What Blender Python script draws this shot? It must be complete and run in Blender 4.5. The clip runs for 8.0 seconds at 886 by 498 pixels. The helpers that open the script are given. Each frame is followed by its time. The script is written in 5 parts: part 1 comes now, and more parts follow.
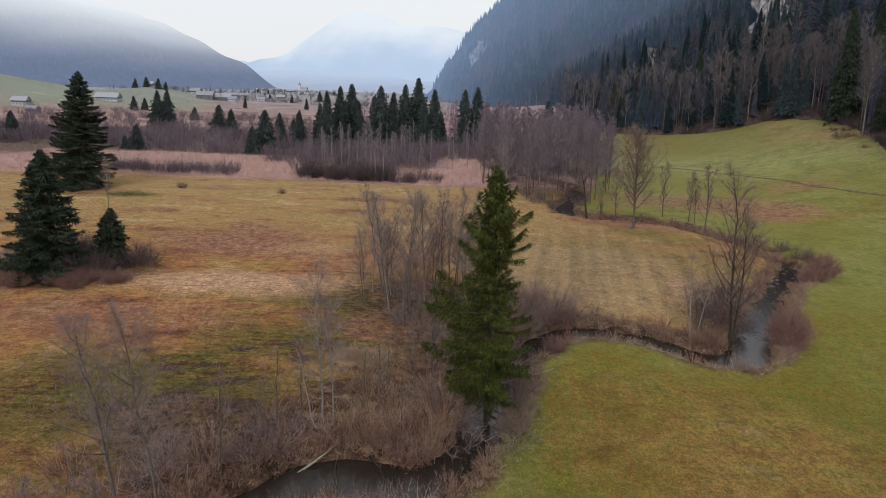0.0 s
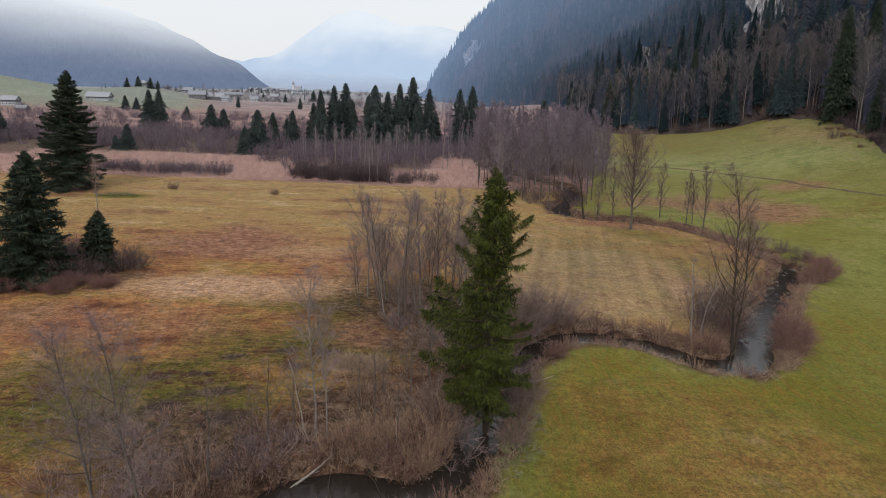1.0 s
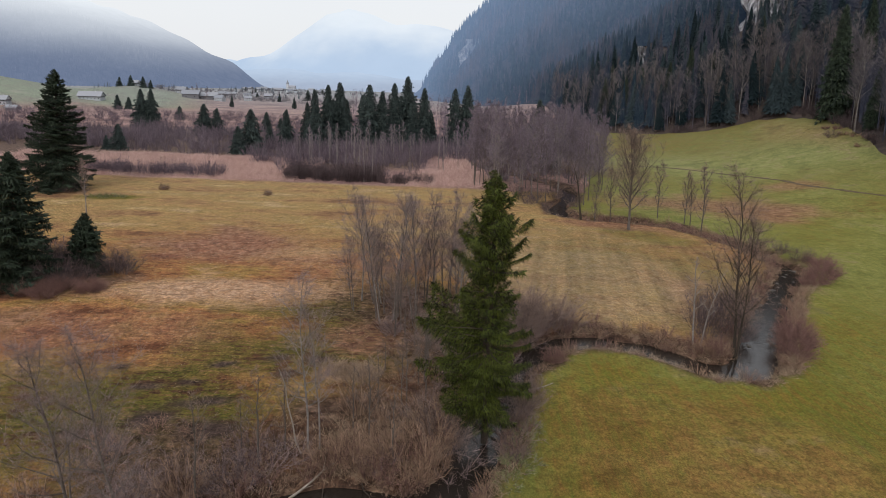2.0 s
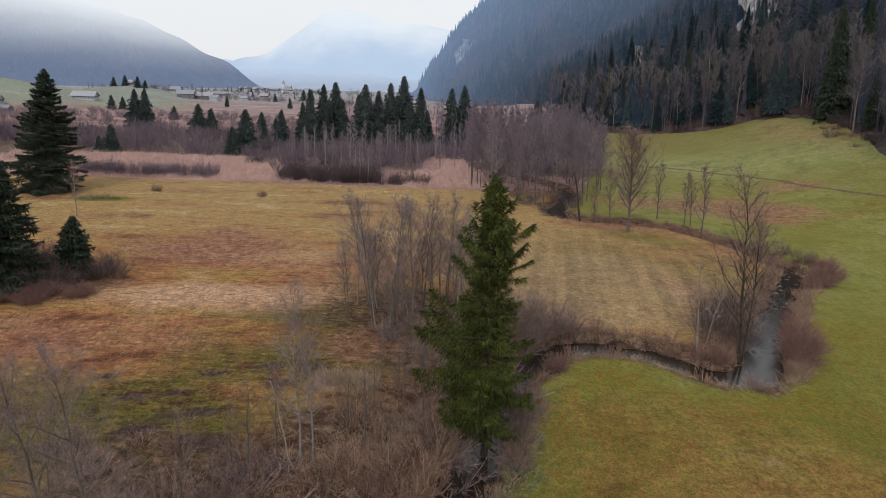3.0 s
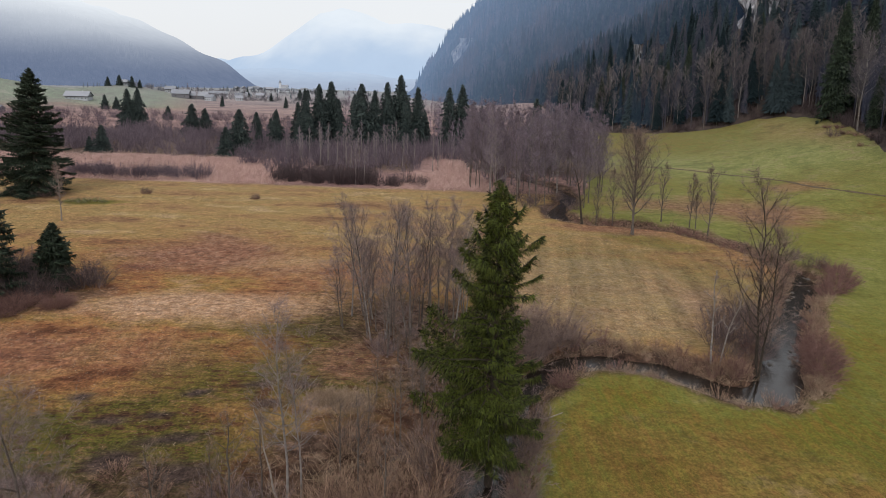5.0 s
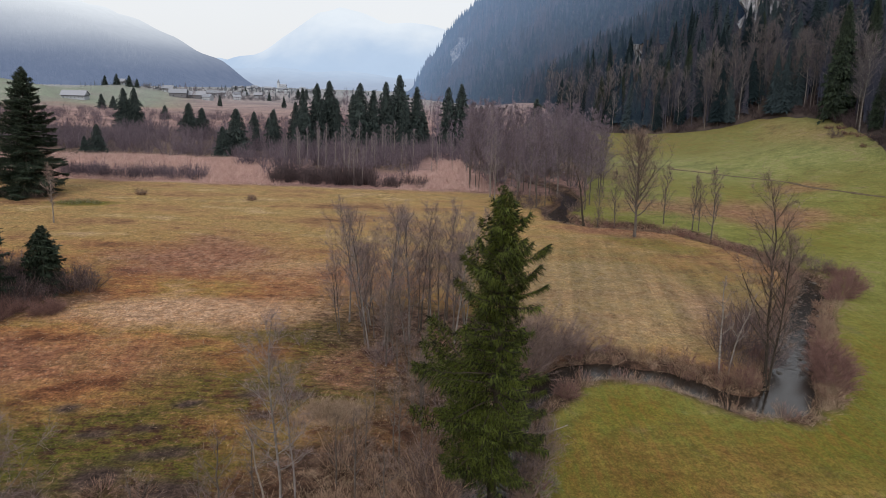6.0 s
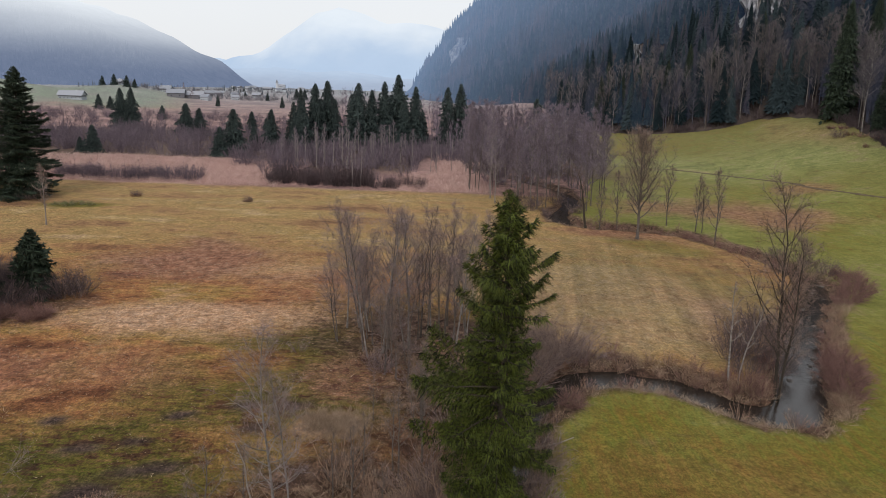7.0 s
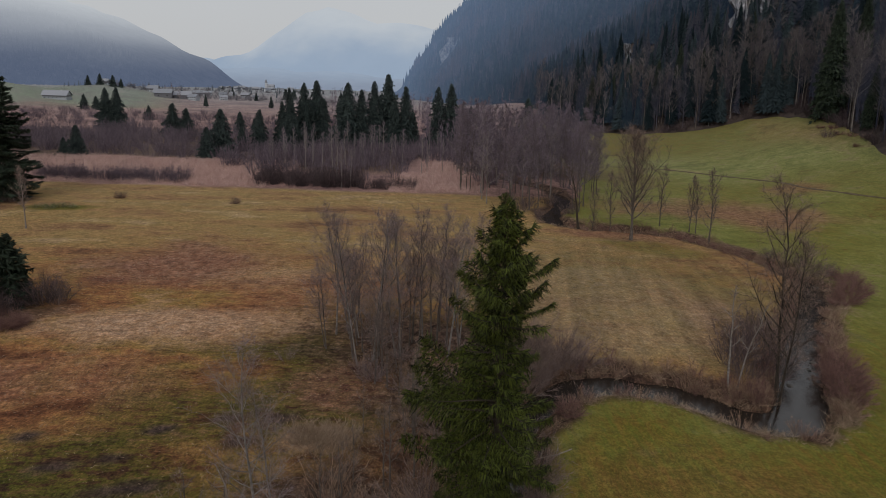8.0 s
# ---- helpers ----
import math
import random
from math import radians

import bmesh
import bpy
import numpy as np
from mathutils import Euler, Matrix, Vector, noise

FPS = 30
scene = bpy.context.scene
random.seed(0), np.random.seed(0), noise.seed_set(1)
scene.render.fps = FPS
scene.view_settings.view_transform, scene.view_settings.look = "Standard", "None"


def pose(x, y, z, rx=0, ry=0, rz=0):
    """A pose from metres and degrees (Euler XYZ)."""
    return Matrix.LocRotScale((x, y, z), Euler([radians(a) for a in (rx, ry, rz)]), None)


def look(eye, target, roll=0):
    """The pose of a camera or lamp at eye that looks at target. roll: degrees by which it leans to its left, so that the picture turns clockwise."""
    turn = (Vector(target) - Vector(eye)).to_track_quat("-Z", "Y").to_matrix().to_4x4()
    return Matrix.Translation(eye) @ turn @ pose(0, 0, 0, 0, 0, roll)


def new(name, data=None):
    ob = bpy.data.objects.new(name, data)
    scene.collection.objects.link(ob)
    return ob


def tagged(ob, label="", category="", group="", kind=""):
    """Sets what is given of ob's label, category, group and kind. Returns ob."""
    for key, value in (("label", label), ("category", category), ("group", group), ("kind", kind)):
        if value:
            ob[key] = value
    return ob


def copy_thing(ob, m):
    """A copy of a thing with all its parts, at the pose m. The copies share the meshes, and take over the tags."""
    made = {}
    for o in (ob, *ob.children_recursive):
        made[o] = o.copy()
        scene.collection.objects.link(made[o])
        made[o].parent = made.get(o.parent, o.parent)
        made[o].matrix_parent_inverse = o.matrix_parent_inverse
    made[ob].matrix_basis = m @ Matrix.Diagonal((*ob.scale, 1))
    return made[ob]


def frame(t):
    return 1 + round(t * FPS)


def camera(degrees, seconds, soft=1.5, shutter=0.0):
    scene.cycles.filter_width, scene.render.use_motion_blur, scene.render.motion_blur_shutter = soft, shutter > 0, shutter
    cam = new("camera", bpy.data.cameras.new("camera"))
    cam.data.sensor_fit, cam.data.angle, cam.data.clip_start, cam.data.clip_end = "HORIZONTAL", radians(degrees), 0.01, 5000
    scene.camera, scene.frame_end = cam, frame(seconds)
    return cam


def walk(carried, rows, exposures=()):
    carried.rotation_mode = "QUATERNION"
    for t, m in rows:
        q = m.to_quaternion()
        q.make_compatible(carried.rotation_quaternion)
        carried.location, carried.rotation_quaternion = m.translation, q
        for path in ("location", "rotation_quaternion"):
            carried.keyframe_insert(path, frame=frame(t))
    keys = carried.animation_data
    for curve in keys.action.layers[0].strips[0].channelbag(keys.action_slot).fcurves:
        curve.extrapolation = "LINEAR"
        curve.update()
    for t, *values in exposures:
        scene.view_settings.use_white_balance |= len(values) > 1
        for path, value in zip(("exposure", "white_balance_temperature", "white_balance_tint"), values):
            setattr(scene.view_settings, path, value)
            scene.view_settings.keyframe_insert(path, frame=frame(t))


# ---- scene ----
cam = camera(75.7, 8.0, soft=0.7)
PATH = [
    (0, (0.497, -0.048, 23.119), (0.438, 1.869, 22.553), 2.0),
    (0.5, (0.387, 0.641, 23.14), (0.334, 2.558, 22.572), 2.0),
    (1, (0.276, 1.325, 23.122), (0.236, 3.243, 22.554), 2.0),
    (1.5, (0.208, 1.996, 23.1), (0.177, 3.913, 22.531), 2.0),
    (3, (0.006, 4.179, 23.022), (-0.005, 6.096, 22.453), 2.0),
    (3.5, (-0.033, 4.911, 23.002), (-0.042, 6.829, 22.432), 2.0),
    (4, (-0.073, 5.695, 22.972), (-0.08, 7.612, 22.403), 2.0),
    (4.5, (-0.099, 6.444, 22.958), (-0.104, 8.361, 22.388), 1.9),
    (6, (-0.319, 8.795, 22.941), (-0.316, 10.712, 22.369), 2.0),
    (6.5, (-0.383, 9.509, 22.896), (-0.379, 11.426, 22.325), 1.9),
    (7, (-0.47, 10.299, 22.858), (-0.463, 12.215, 22.287), 2.0),
    (7.5, (-0.494, 11.035, 22.805), (-0.486, 12.952, 22.234), 2.0),
    (8, (-0.556, 11.821, 22.737), (-0.517, 13.737, 22.167), 2.0),
]
EXPOSURE = 0.0
walk(cam, [(t, look(eye, target, roll)) for t, eye, target, roll in PATH],
     exposures=[(0.0, EXPOSURE), (7.5, EXPOSURE), (7.7, EXPOSURE - 0.12), (8.0, EXPOSURE - 0.74)])

# ---- overcast light ----
world = bpy.data.worlds.new("overcast_sky")
scene.world = world
world.use_nodes = True
wn, wl = world.node_tree.nodes, world.node_tree.links
sky = wn.new("ShaderNodeTexSky")
sky.sky_type, sky.sun_disc = "NISHITA", False
sky.sun_elevation, sky.sun_rotation = radians(42), radians(200)
sky.air_density, sky.dust_density = 1.0, 4.0
sky_gain = wn.new("ShaderNodeVectorMath")
sky_gain.operation = "SCALE"
sky_gain.inputs["Scale"].default_value = 0.10
cloud_noise = wn.new("ShaderNodeTexNoise")
cloud_noise.inputs["Scale"].default_value = 2.2
cloud_noise.inputs["Detail"].default_value = 4
cloud_ramp = wn.new("ShaderNodeValToRGB")
cloud_ramp.color_ramp.elements[0].color = (0.90, 0.92, 0.95, 1)
cloud_ramp.color_ramp.elements[1].color = (0.96, 0.975, 1.0, 1)
sky_mix = wn.new("ShaderNodeMix")
sky_mix.data_type = "RGBA"
sky_mix.inputs["Factor"].default_value = 0.82
wl.new(sky.outputs[0], sky_gain.inputs[0])
wl.new(cloud_noise.outputs["Fac"], cloud_ramp.inputs[0])
wl.new(sky_gain.outputs[0], sky_mix.inputs["A"])
wl.new(cloud_ramp.outputs[0], sky_mix.inputs["B"])
wl.new(sky_mix.outputs["Result"], wn["Background"].inputs["Color"])
wn["Background"].inputs["Strength"].default_value = 1.05

sun = new("sun", bpy.data.lights.new("sun", "SUN"))
sun.data.energy, sun.data.angle, sun.data.color = 1.35, radians(30), (1.0, 0.96, 0.94)
sun.matrix_world = look((-40, -110, 110), (0, 0, 0))


# ---- materials ----
def material(name, dark, light, scale=1.0, rough=0.85, bump=0.3, bump_scale=None, by="noise", spec=0.25, stretch=(1, 1, 1),
             third=None, third_scale=0.1):
    """A noise-mottled surface. by: 'noise' mottles in space, 'island' varies piece by piece, 'object' thing by thing."""
    m = bpy.data.materials.new(name)
    m.use_nodes = True
    n, l = m.node_tree.nodes, m.node_tree.links
    b = n["Principled BSDF"]
    b.inputs["Roughness"].default_value = rough
    b.inputs["Specular IOR Level"].default_value = spec
    tc = n.new("ShaderNodeTexCoord")
    mp = n.new("ShaderNodeMapping")
    mp.inputs["Scale"].default_value = stretch
    l.new(tc.outputs["Object"], mp.inputs[0])
    no = n.new("ShaderNodeTexNoise")
    no.inputs["Scale"].default_value, no.inputs["Detail"].default_value = scale, 6
    no.inputs["Roughness"].default_value = 0.65
    l.new(mp.outputs[0], no.inputs["Vector"])
    ramp = n.new("ShaderNodeValToRGB")
    ramp.color_ramp.elements[0].position, ramp.color_ramp.elements[1].position = 0.32, 0.68
    ramp.color_ramp.elements[0].color, ramp.color_ramp.elements[1].color = (*dark, 1), (*light, 1)
    source = no.outputs["Fac"]
    if by != "noise":
        rnd = n.new("ShaderNodeNewGeometry").outputs["Random Per Island"] if by == "island" else n.new("ShaderNodeObjectInfo").outputs["Random"]
        mixf = n.new("ShaderNodeMix")
        mixf.inputs["Factor"].default_value = 0.62
        l.new(no.outputs["Fac"], mixf.inputs["A"])
        l.new(rnd, mixf.inputs["B"])
        source = mixf.outputs["Result"]
    l.new(source, ramp.inputs[0])
    colour = ramp.outputs[0]
    if third:
        n3 = n.new("ShaderNodeTexNoise")
        n3.inputs["Scale"].default_value, n3.inputs["Detail"].default_value = third_scale, 4
        l.new(tc.outputs["Object"], n3.inputs["Vector"])
        r3 = n.new("ShaderNodeValToRGB")
        r3.color_ramp.elements[0].position, r3.color_ramp.elements[1].position = 0.5, 0.62
        l.new(n3.outputs["Fac"], r3.inputs[0])
        m3 = n.new("ShaderNodeMix")
        m3.data_type = "RGBA"
        l.new(r3.outputs[0], m3.inputs["Factor"])
        l.new(colour, m3.inputs["A"])
        m3.inputs["B"].default_value = (*third, 1)
        colour = m3.outputs["Result"]
    l.new(colour, b.inputs["Base Color"])
    if bump:
        nb = n.new("ShaderNodeTexNoise")
        nb.inputs["Scale"].default_value, nb.inputs["Detail"].default_value = bump_scale or scale * 3, 5
        l.new(mp.outputs[0], nb.inputs["Vector"])
        bp = n.new("ShaderNodeBump")
        bp.inputs["Strength"].default_value, bp.inputs["Distance"].default_value = bump, 0.1
        l.new(nb.outputs["Fac"], bp.inputs["Height"])
        l.new(bp.outputs[0], b.inputs["Normal"])
    return m


BARK_GREY = material("grey_bark", (0.060, 0.048, 0.041), (0.175, 0.146, 0.128), 3.0, bump=0.6, stretch=(2, 2, 0.5))
BARK_PALE = material("pale_bark", (0.13, 0.11, 0.10), (0.34, 0.30, 0.275), 2.0, bump=0.4, stretch=(1, 1, 2.5))
BARK_EDGE = material("pale_beech_bark", (0.085, 0.076, 0.072), (0.32, 0.285, 0.265), 1.0, bump=0.4, stretch=(1, 1, 2.0))
BARK_DARK = material("dark_spruce_bark", (0.030, 0.024, 0.018), (0.075, 0.058, 0.045), 4.0, bump=0.7, stretch=(2, 2, 0.6))
TWIG_GREY = material("grey_brown_twigs", (0.090, 0.062, 0.052), (0.300, 0.215, 0.182), 1.5, bump=0, by="island")
TWIG_PURPLE = material("purple_brown_twigs_hazed", (0.098, 0.077, 0.098), (0.242, 0.192, 0.232), 1.0, bump=0, by="island")
TWIG_COPSE = material("mauve_brown_twigs", (0.098, 0.071, 0.073), (0.300, 0.222, 0.222), 1.0, bump=0, by="island")
TWIG_RED = material("red_brown_twigs", (0.100, 0.056, 0.048), (0.265, 0.150, 0.128), 1.0, bump=0, by="island")
TWIG_TAN = material("tan_willow_twigs", (0.090, 0.053, 0.038), (0.41, 0.270, 0.190), 1.2, bump=0, by="island")
NEEDLE = material("dark_green_needles", (0.010, 0.018, 0.012), (0.042, 0.060, 0.036), 1.2, bump=0, by="island", rough=0.7)
NEEDLE_FRESH = material("olive_green_needles", (0.005, 0.008, 0.001), (0.092, 0.112, 0.015), 1.4, bump=0, by="island", rough=0.7)
NEEDLE_MARSH = material("haze_paled_needles", (0.024, 0.035, 0.034), (0.058, 0.078, 0.072), 0.8, bump=0, by="island", rough=0.8)
TWIG_MARSH = material("mauve_willow_twigs_hazed", (0.086, 0.066, 0.082), (0.205, 0.160, 0.186), 0.4, bump=0, by="island")
TWIG_ASH = material("ashen_beech_twigs", (0.064, 0.055, 0.060), (0.162, 0.140, 0.148), 0.3, bump=0, by="island")
TWIG_HEDGE = material("dark_brown_twigs", (0.052, 0.037, 0.040), (0.120, 0.088, 0.092), 0.5, bump=0, by="island")
REED = material("dry_pinkish_reeds", (0.40, 0.255, 0.225), (0.60, 0.425, 0.375), 0.35, bump=0, by="island")
STRAW = material("bleached_dead_grass", (0.17, 0.115, 0.075), (0.42, 0.31, 0.22), 0.8, bump=0, by="island")
TURF = material("short_turf_blades", (0.045, 0.050, 0.010), (0.125, 0.120, 0.030), 0.25, bump=0, by="island")
LITTER = material("forest_floor_litter", (0.030, 0.023, 0.021), (0.082, 0.060, 0.051), 0.4, bump=0.6, third=(0.020, 0.019, 0.015), third_scale=0.02)
ROCK = material("pale_limestone", (0.060, 0.062, 0.070), (0.52, 0.52, 0.55), 0.30, bump=0.9, bump_scale=0.8, stretch=(1, 1, 0.35), third=(0.20, 0.185, 0.18), third_scale=0.12)
STONE = material("river_stone", (0.040, 0.036, 0.033), (0.13, 0.12, 0.11), 2.5, bump=0.5)
DEADWOOD = material("bleached_deadwood", (0.16, 0.13, 0.11), (0.40, 0.35, 0.30), 3.0, bump=0.5, stretch=(1, 1, 4))
ROOF = material("weathered_roof_hazed", (0.20, 0.215, 0.245), (0.30, 0.31, 0.34), 0.9, bump=0.4, by="object")
PLASTER = material("pale_plaster_hazed", (0.40, 0.42, 0.45), (0.58, 0.60, 0.63), 0.6, bump=0.2, by="object")
TIMBER = material("dark_timber_boards_hazed", (0.125, 0.125, 0.140), (0.20, 0.195, 0.21), 1.5, bump=0.4, stretch=(4, 4, 0.5))
GLAZING = material("dark_window_glass", (0.02, 0.025, 0.03), (0.05, 0.055, 0.06), 1.0, rough=0.1, bump=0, spec=0.5)
TRODDEN = material("trodden_brown_earth", (0.060, 0.042, 0.026), (0.135, 0.100, 0.062), 0.8, rough=0.9, bump=0.5)


def hazed_material(name, dark, light, near, far, axis, a, b, scale, drift=(0, 0, 0), curl=0.0, curl_size=200.0, third=None):
    """Distant slope with damp-air haze painted in as emission, from near to far along one axis, with drifting billows.
    """
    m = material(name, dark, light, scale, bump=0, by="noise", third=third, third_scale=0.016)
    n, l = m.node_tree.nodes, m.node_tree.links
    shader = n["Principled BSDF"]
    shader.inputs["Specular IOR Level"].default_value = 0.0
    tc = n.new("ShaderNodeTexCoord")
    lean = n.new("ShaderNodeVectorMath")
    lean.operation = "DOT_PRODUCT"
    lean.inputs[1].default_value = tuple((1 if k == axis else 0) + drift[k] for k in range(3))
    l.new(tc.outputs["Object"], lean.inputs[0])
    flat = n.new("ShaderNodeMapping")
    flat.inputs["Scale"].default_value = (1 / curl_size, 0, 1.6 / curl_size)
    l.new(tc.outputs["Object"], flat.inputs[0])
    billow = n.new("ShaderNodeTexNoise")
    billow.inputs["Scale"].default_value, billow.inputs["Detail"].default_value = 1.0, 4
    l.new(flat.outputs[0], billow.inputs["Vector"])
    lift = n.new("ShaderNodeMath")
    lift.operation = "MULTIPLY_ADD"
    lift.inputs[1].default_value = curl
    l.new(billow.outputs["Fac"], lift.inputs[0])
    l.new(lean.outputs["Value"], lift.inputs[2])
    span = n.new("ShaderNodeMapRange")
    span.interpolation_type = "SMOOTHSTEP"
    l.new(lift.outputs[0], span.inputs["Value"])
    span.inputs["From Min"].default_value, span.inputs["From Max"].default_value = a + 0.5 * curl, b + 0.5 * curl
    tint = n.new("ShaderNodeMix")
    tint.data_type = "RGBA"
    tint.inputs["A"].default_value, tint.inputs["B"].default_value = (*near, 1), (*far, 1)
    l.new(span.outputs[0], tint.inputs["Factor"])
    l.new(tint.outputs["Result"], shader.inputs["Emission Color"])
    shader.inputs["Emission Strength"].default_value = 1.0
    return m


FAR_LEFT = hazed_material("forest_mountain_mist_glow", (0.002, 0.003, 0.005), (0.032, 0.032, 0.038), (0.140, 0.182, 0.280), (0.80, 0.85, 0.90), 2, -60, 112, 0.05, (0.10, 0, 0), 50, 240)
FAR_PEAK = hazed_material("far_peak_haze_glow", (0.02, 0.022, 0.024), (0.04, 0.043, 0.046), (0.45, 0.575, 0.755), (0.76, 0.825, 0.895), 2, 40, 400, 0.004, (0, 0, 0), 520, 420)
FOOTHILL = hazed_material("foothills_mist_glow", (0.02, 0.022, 0.026), (0.05, 0.05, 0.05), (0.34, 0.41, 0.54), (0.46, 0.575, 0.74), 2, -30, 50, 0.02, (0, 0, 0), 30, 160)
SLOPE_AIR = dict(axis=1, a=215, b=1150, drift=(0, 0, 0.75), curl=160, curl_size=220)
FAR_WOOD = hazed_material("litter_slope_haze_glow", (0.014, 0.015, 0.014), (0.040, 0.036, 0.034), (0.006, 0.010, 0.020), (0.140, 0.202, 0.322), scale=0.05, **SLOPE_AIR)
CONIFER_FAR = hazed_material("conifers_haze_glow", (0.008, 0.014, 0.014), (0.034, 0.046, 0.043), (0.006, 0.010, 0.020), (0.140, 0.202, 0.322), scale=0.25, third=(0.052, 0.042, 0.038), **SLOPE_AIR)
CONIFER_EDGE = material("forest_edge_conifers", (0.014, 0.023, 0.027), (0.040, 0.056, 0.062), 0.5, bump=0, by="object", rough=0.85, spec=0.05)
BEECH_FAR = hazed_material("bare_beeches_haze_glow", (0.032, 0.028, 0.030), (0.112, 0.096, 0.098), (0.006, 0.010, 0.020), (0.140, 0.202, 0.322), scale=0.3, **SLOPE_AIR)
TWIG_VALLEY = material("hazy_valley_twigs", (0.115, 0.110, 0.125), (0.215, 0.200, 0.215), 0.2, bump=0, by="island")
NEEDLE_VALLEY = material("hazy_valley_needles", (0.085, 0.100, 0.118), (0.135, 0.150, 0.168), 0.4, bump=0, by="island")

# water: dark stream with a faint ripple
WATER = bpy.data.materials.new("dark_stream_water")
WATER.use_nodes = True
n_, l_ = WATER.node_tree.nodes, WATER.node_tree.links
wb = n_["Principled BSDF"]
wb.inputs["Base Color"].default_value = (0.022, 0.017, 0.014, 1)
wb.inputs["Roughness"].default_value = 0.07
wb.inputs["IOR"].default_value = 1.38
wb.inputs["Specular IOR Level"].default_value = 0.75
w_noise = n_.new("ShaderNodeTexNoise")
w_noise.inputs["Scale"].default_value, w_noise.inputs["Detail"].default_value = 2.6, 5
w_tc = n_.new("ShaderNodeTexCoord")
l_.new(w_tc.outputs["Object"], w_noise.inputs["Vector"])
w_bump = n_.new("ShaderNodeBump")
w_bump.inputs["Strength"].default_value, w_bump.inputs["Distance"].default_value = 0.45, 0.05
l_.new(w_noise.outputs["Fac"], w_bump.inputs["Height"])
l_.new(w_bump.outputs[0], wb.inputs["Normal"])


# ---- mesh tools ----
class Shape:
    """Gathers vertices and faces of one mesh."""

    def __init__(self):
        self.v, self.f, self.n = [], [], 0

    def add(self, v, f):
        self.v.append(np.asarray(v, float))
        self.f.extend((np.asarray(f) + self.n).tolist())
        self.n += len(v)
        return self

    def mesh(self, name, mat, smooth=False):
        me = bpy.data.meshes.new(name)
        me.from_pydata(np.concatenate(self.v).tolist(), [], self.f)
        me.materials.append(mat)
        if smooth:
            me.polygons.foreach_set("use_smooth", [True] * len(me.polygons))
        me.update()
        return me


def part(name, shape, mat, parent, label="", smooth=False):
    ob = new(name, shape.mesh(name, mat, smooth))
    ob.parent = parent
    return tagged(ob, label)


def thing(name, label, category, at=None, group="", kind=""):
    ob = tagged(new(name), label, category, group, kind)
    if at:
        ob.matrix_basis = at
    return ob


def unit(v):
    return v / np.maximum(np.linalg.norm(v, axis=-1, keepdims=True), 1e-9)


def tube(points, radii, sides=6):
    """A tapered limb along a line of points."""
    p, r = np.asarray(points, float), np.asarray(radii, float)
    t = unit(np.gradient(p, axis=0))
    ref = np.array([0.31, 0.95, 0.05]) if abs(t[0, 2]) > 0.5 else np.array([0.05, 0.1, 0.99])
    u = unit(np.cross(t, ref))
    w = np.cross(t, u)
    a = np.linspace(0, 2 * np.pi, sides, endpoint=False)
    ring = p[:, None] + r[:, None, None] * (np.cos(a)[None, :, None] * u[:, None] + np.sin(a)[None, :, None] * w[:, None])
    f = [(i * sides + j, i * sides + (j + 1) % sides, (i + 1) * sides + (j + 1) % sides, (i + 1) * sides + j)
         for i in range(len(p) - 1) for j in range(sides)]
    return ring.reshape(-1, 3), f


def spikes(base, way, radius):
    """Many three-sided tapering twigs, needles sprays or blades at once."""
    base, way = np.asarray(base, float), np.asarray(way, float)
    n = len(base)
    t = unit(way)
    ref = np.where(np.abs(t[:, 2:3]) > 0.8, np.array([[1.0, 0.2, 0.0]]), np.array([[0.0, 0.0, 1.0]]))
    u = unit(np.cross(t, ref))
    w = np.cross(t, u)
    r = np.broadcast_to(np.asarray(radius, float), (n,))[:, None]
    v = np.stack([base + r * u, base + r * (-0.5 * u + 0.87 * w), base + r * (-0.5 * u - 0.87 * w), base + way], 1)
    i = 4 * np.arange(n)[:, None]
    f = np.concatenate([i + [0, 1, 3], i + [1, 2, 3], i + [2, 0, 3]])
    return v.reshape(-1, 3), f


def inward_lean(x, y):
    """Degrees by which trees on either flank lean in over the open valley floor."""
    return float(np.clip(-9.0 * x / max(y, 30) - 0.5, -5.5, 5.5))


def scatter_copies(protos, places, yaws, sizes, shape):
    """Writes many turned and scaled copies of a few (vertices, faces) into one shape."""
    v_all, f_all, n = [], [], 0
    for k, (pl, yw, sz) in enumerate(zip(places, yaws, sizes)):
        v, f = protos[k % len(protos)]
        c, s = math.cos(yw), math.sin(yw)
        q = v * sz
        shear = math.tan(radians(inward_lean(pl[0], pl[1])))
        v_all.append(np.stack([q[:, 0] * c - q[:, 1] * s + shear * q[:, 2], q[:, 0] * s + q[:, 1] * c, q[:, 2]], 1) + pl)
        f_all.append(f + n)
        n += len(v)
    shape.add(np.concatenate(v_all), np.concatenate(f_all))
    return shape


# ---- the lie of the land ----
RIVER = [(-44, -12, 2.0), (-28, 6, 2.0), (-17, 19, 1.6), (-12.5, 25.0, 1.3), (-9.0, 28.4, 1.6), (-6, 29.6, 2.0), (-2, 29, 1.7), (0.6, 31, 1.5), (2.2, 35, 1.5),
         (2.9, 38.9, 1.6), (4.2, 42.5, 1.4), (7.2, 48.5, 1.5), (12, 52.6, 1.4), (17.0, 52.3, 1.45), (20.6, 50.2, 1.45), (23.6, 48.1, 1.6),
         (26.9, 48.5, 1.75), (30.6, 54.3, 1.65), (35.2, 61.2, 1.5), (41.0, 69, 1.35), (46.2, 76.8, 1.2), (46.7, 83, 1.05), (44.9, 89, 1.0), (41.4, 95.4, 1.0),
         (37.5, 100.4, 1.2), (31, 102.5, 1.1), (24.5, 103.8, 1.3), (20.8, 107, 1.9), (21, 114, 1.7), (25, 123, 1.5), (26, 135, 1.4),
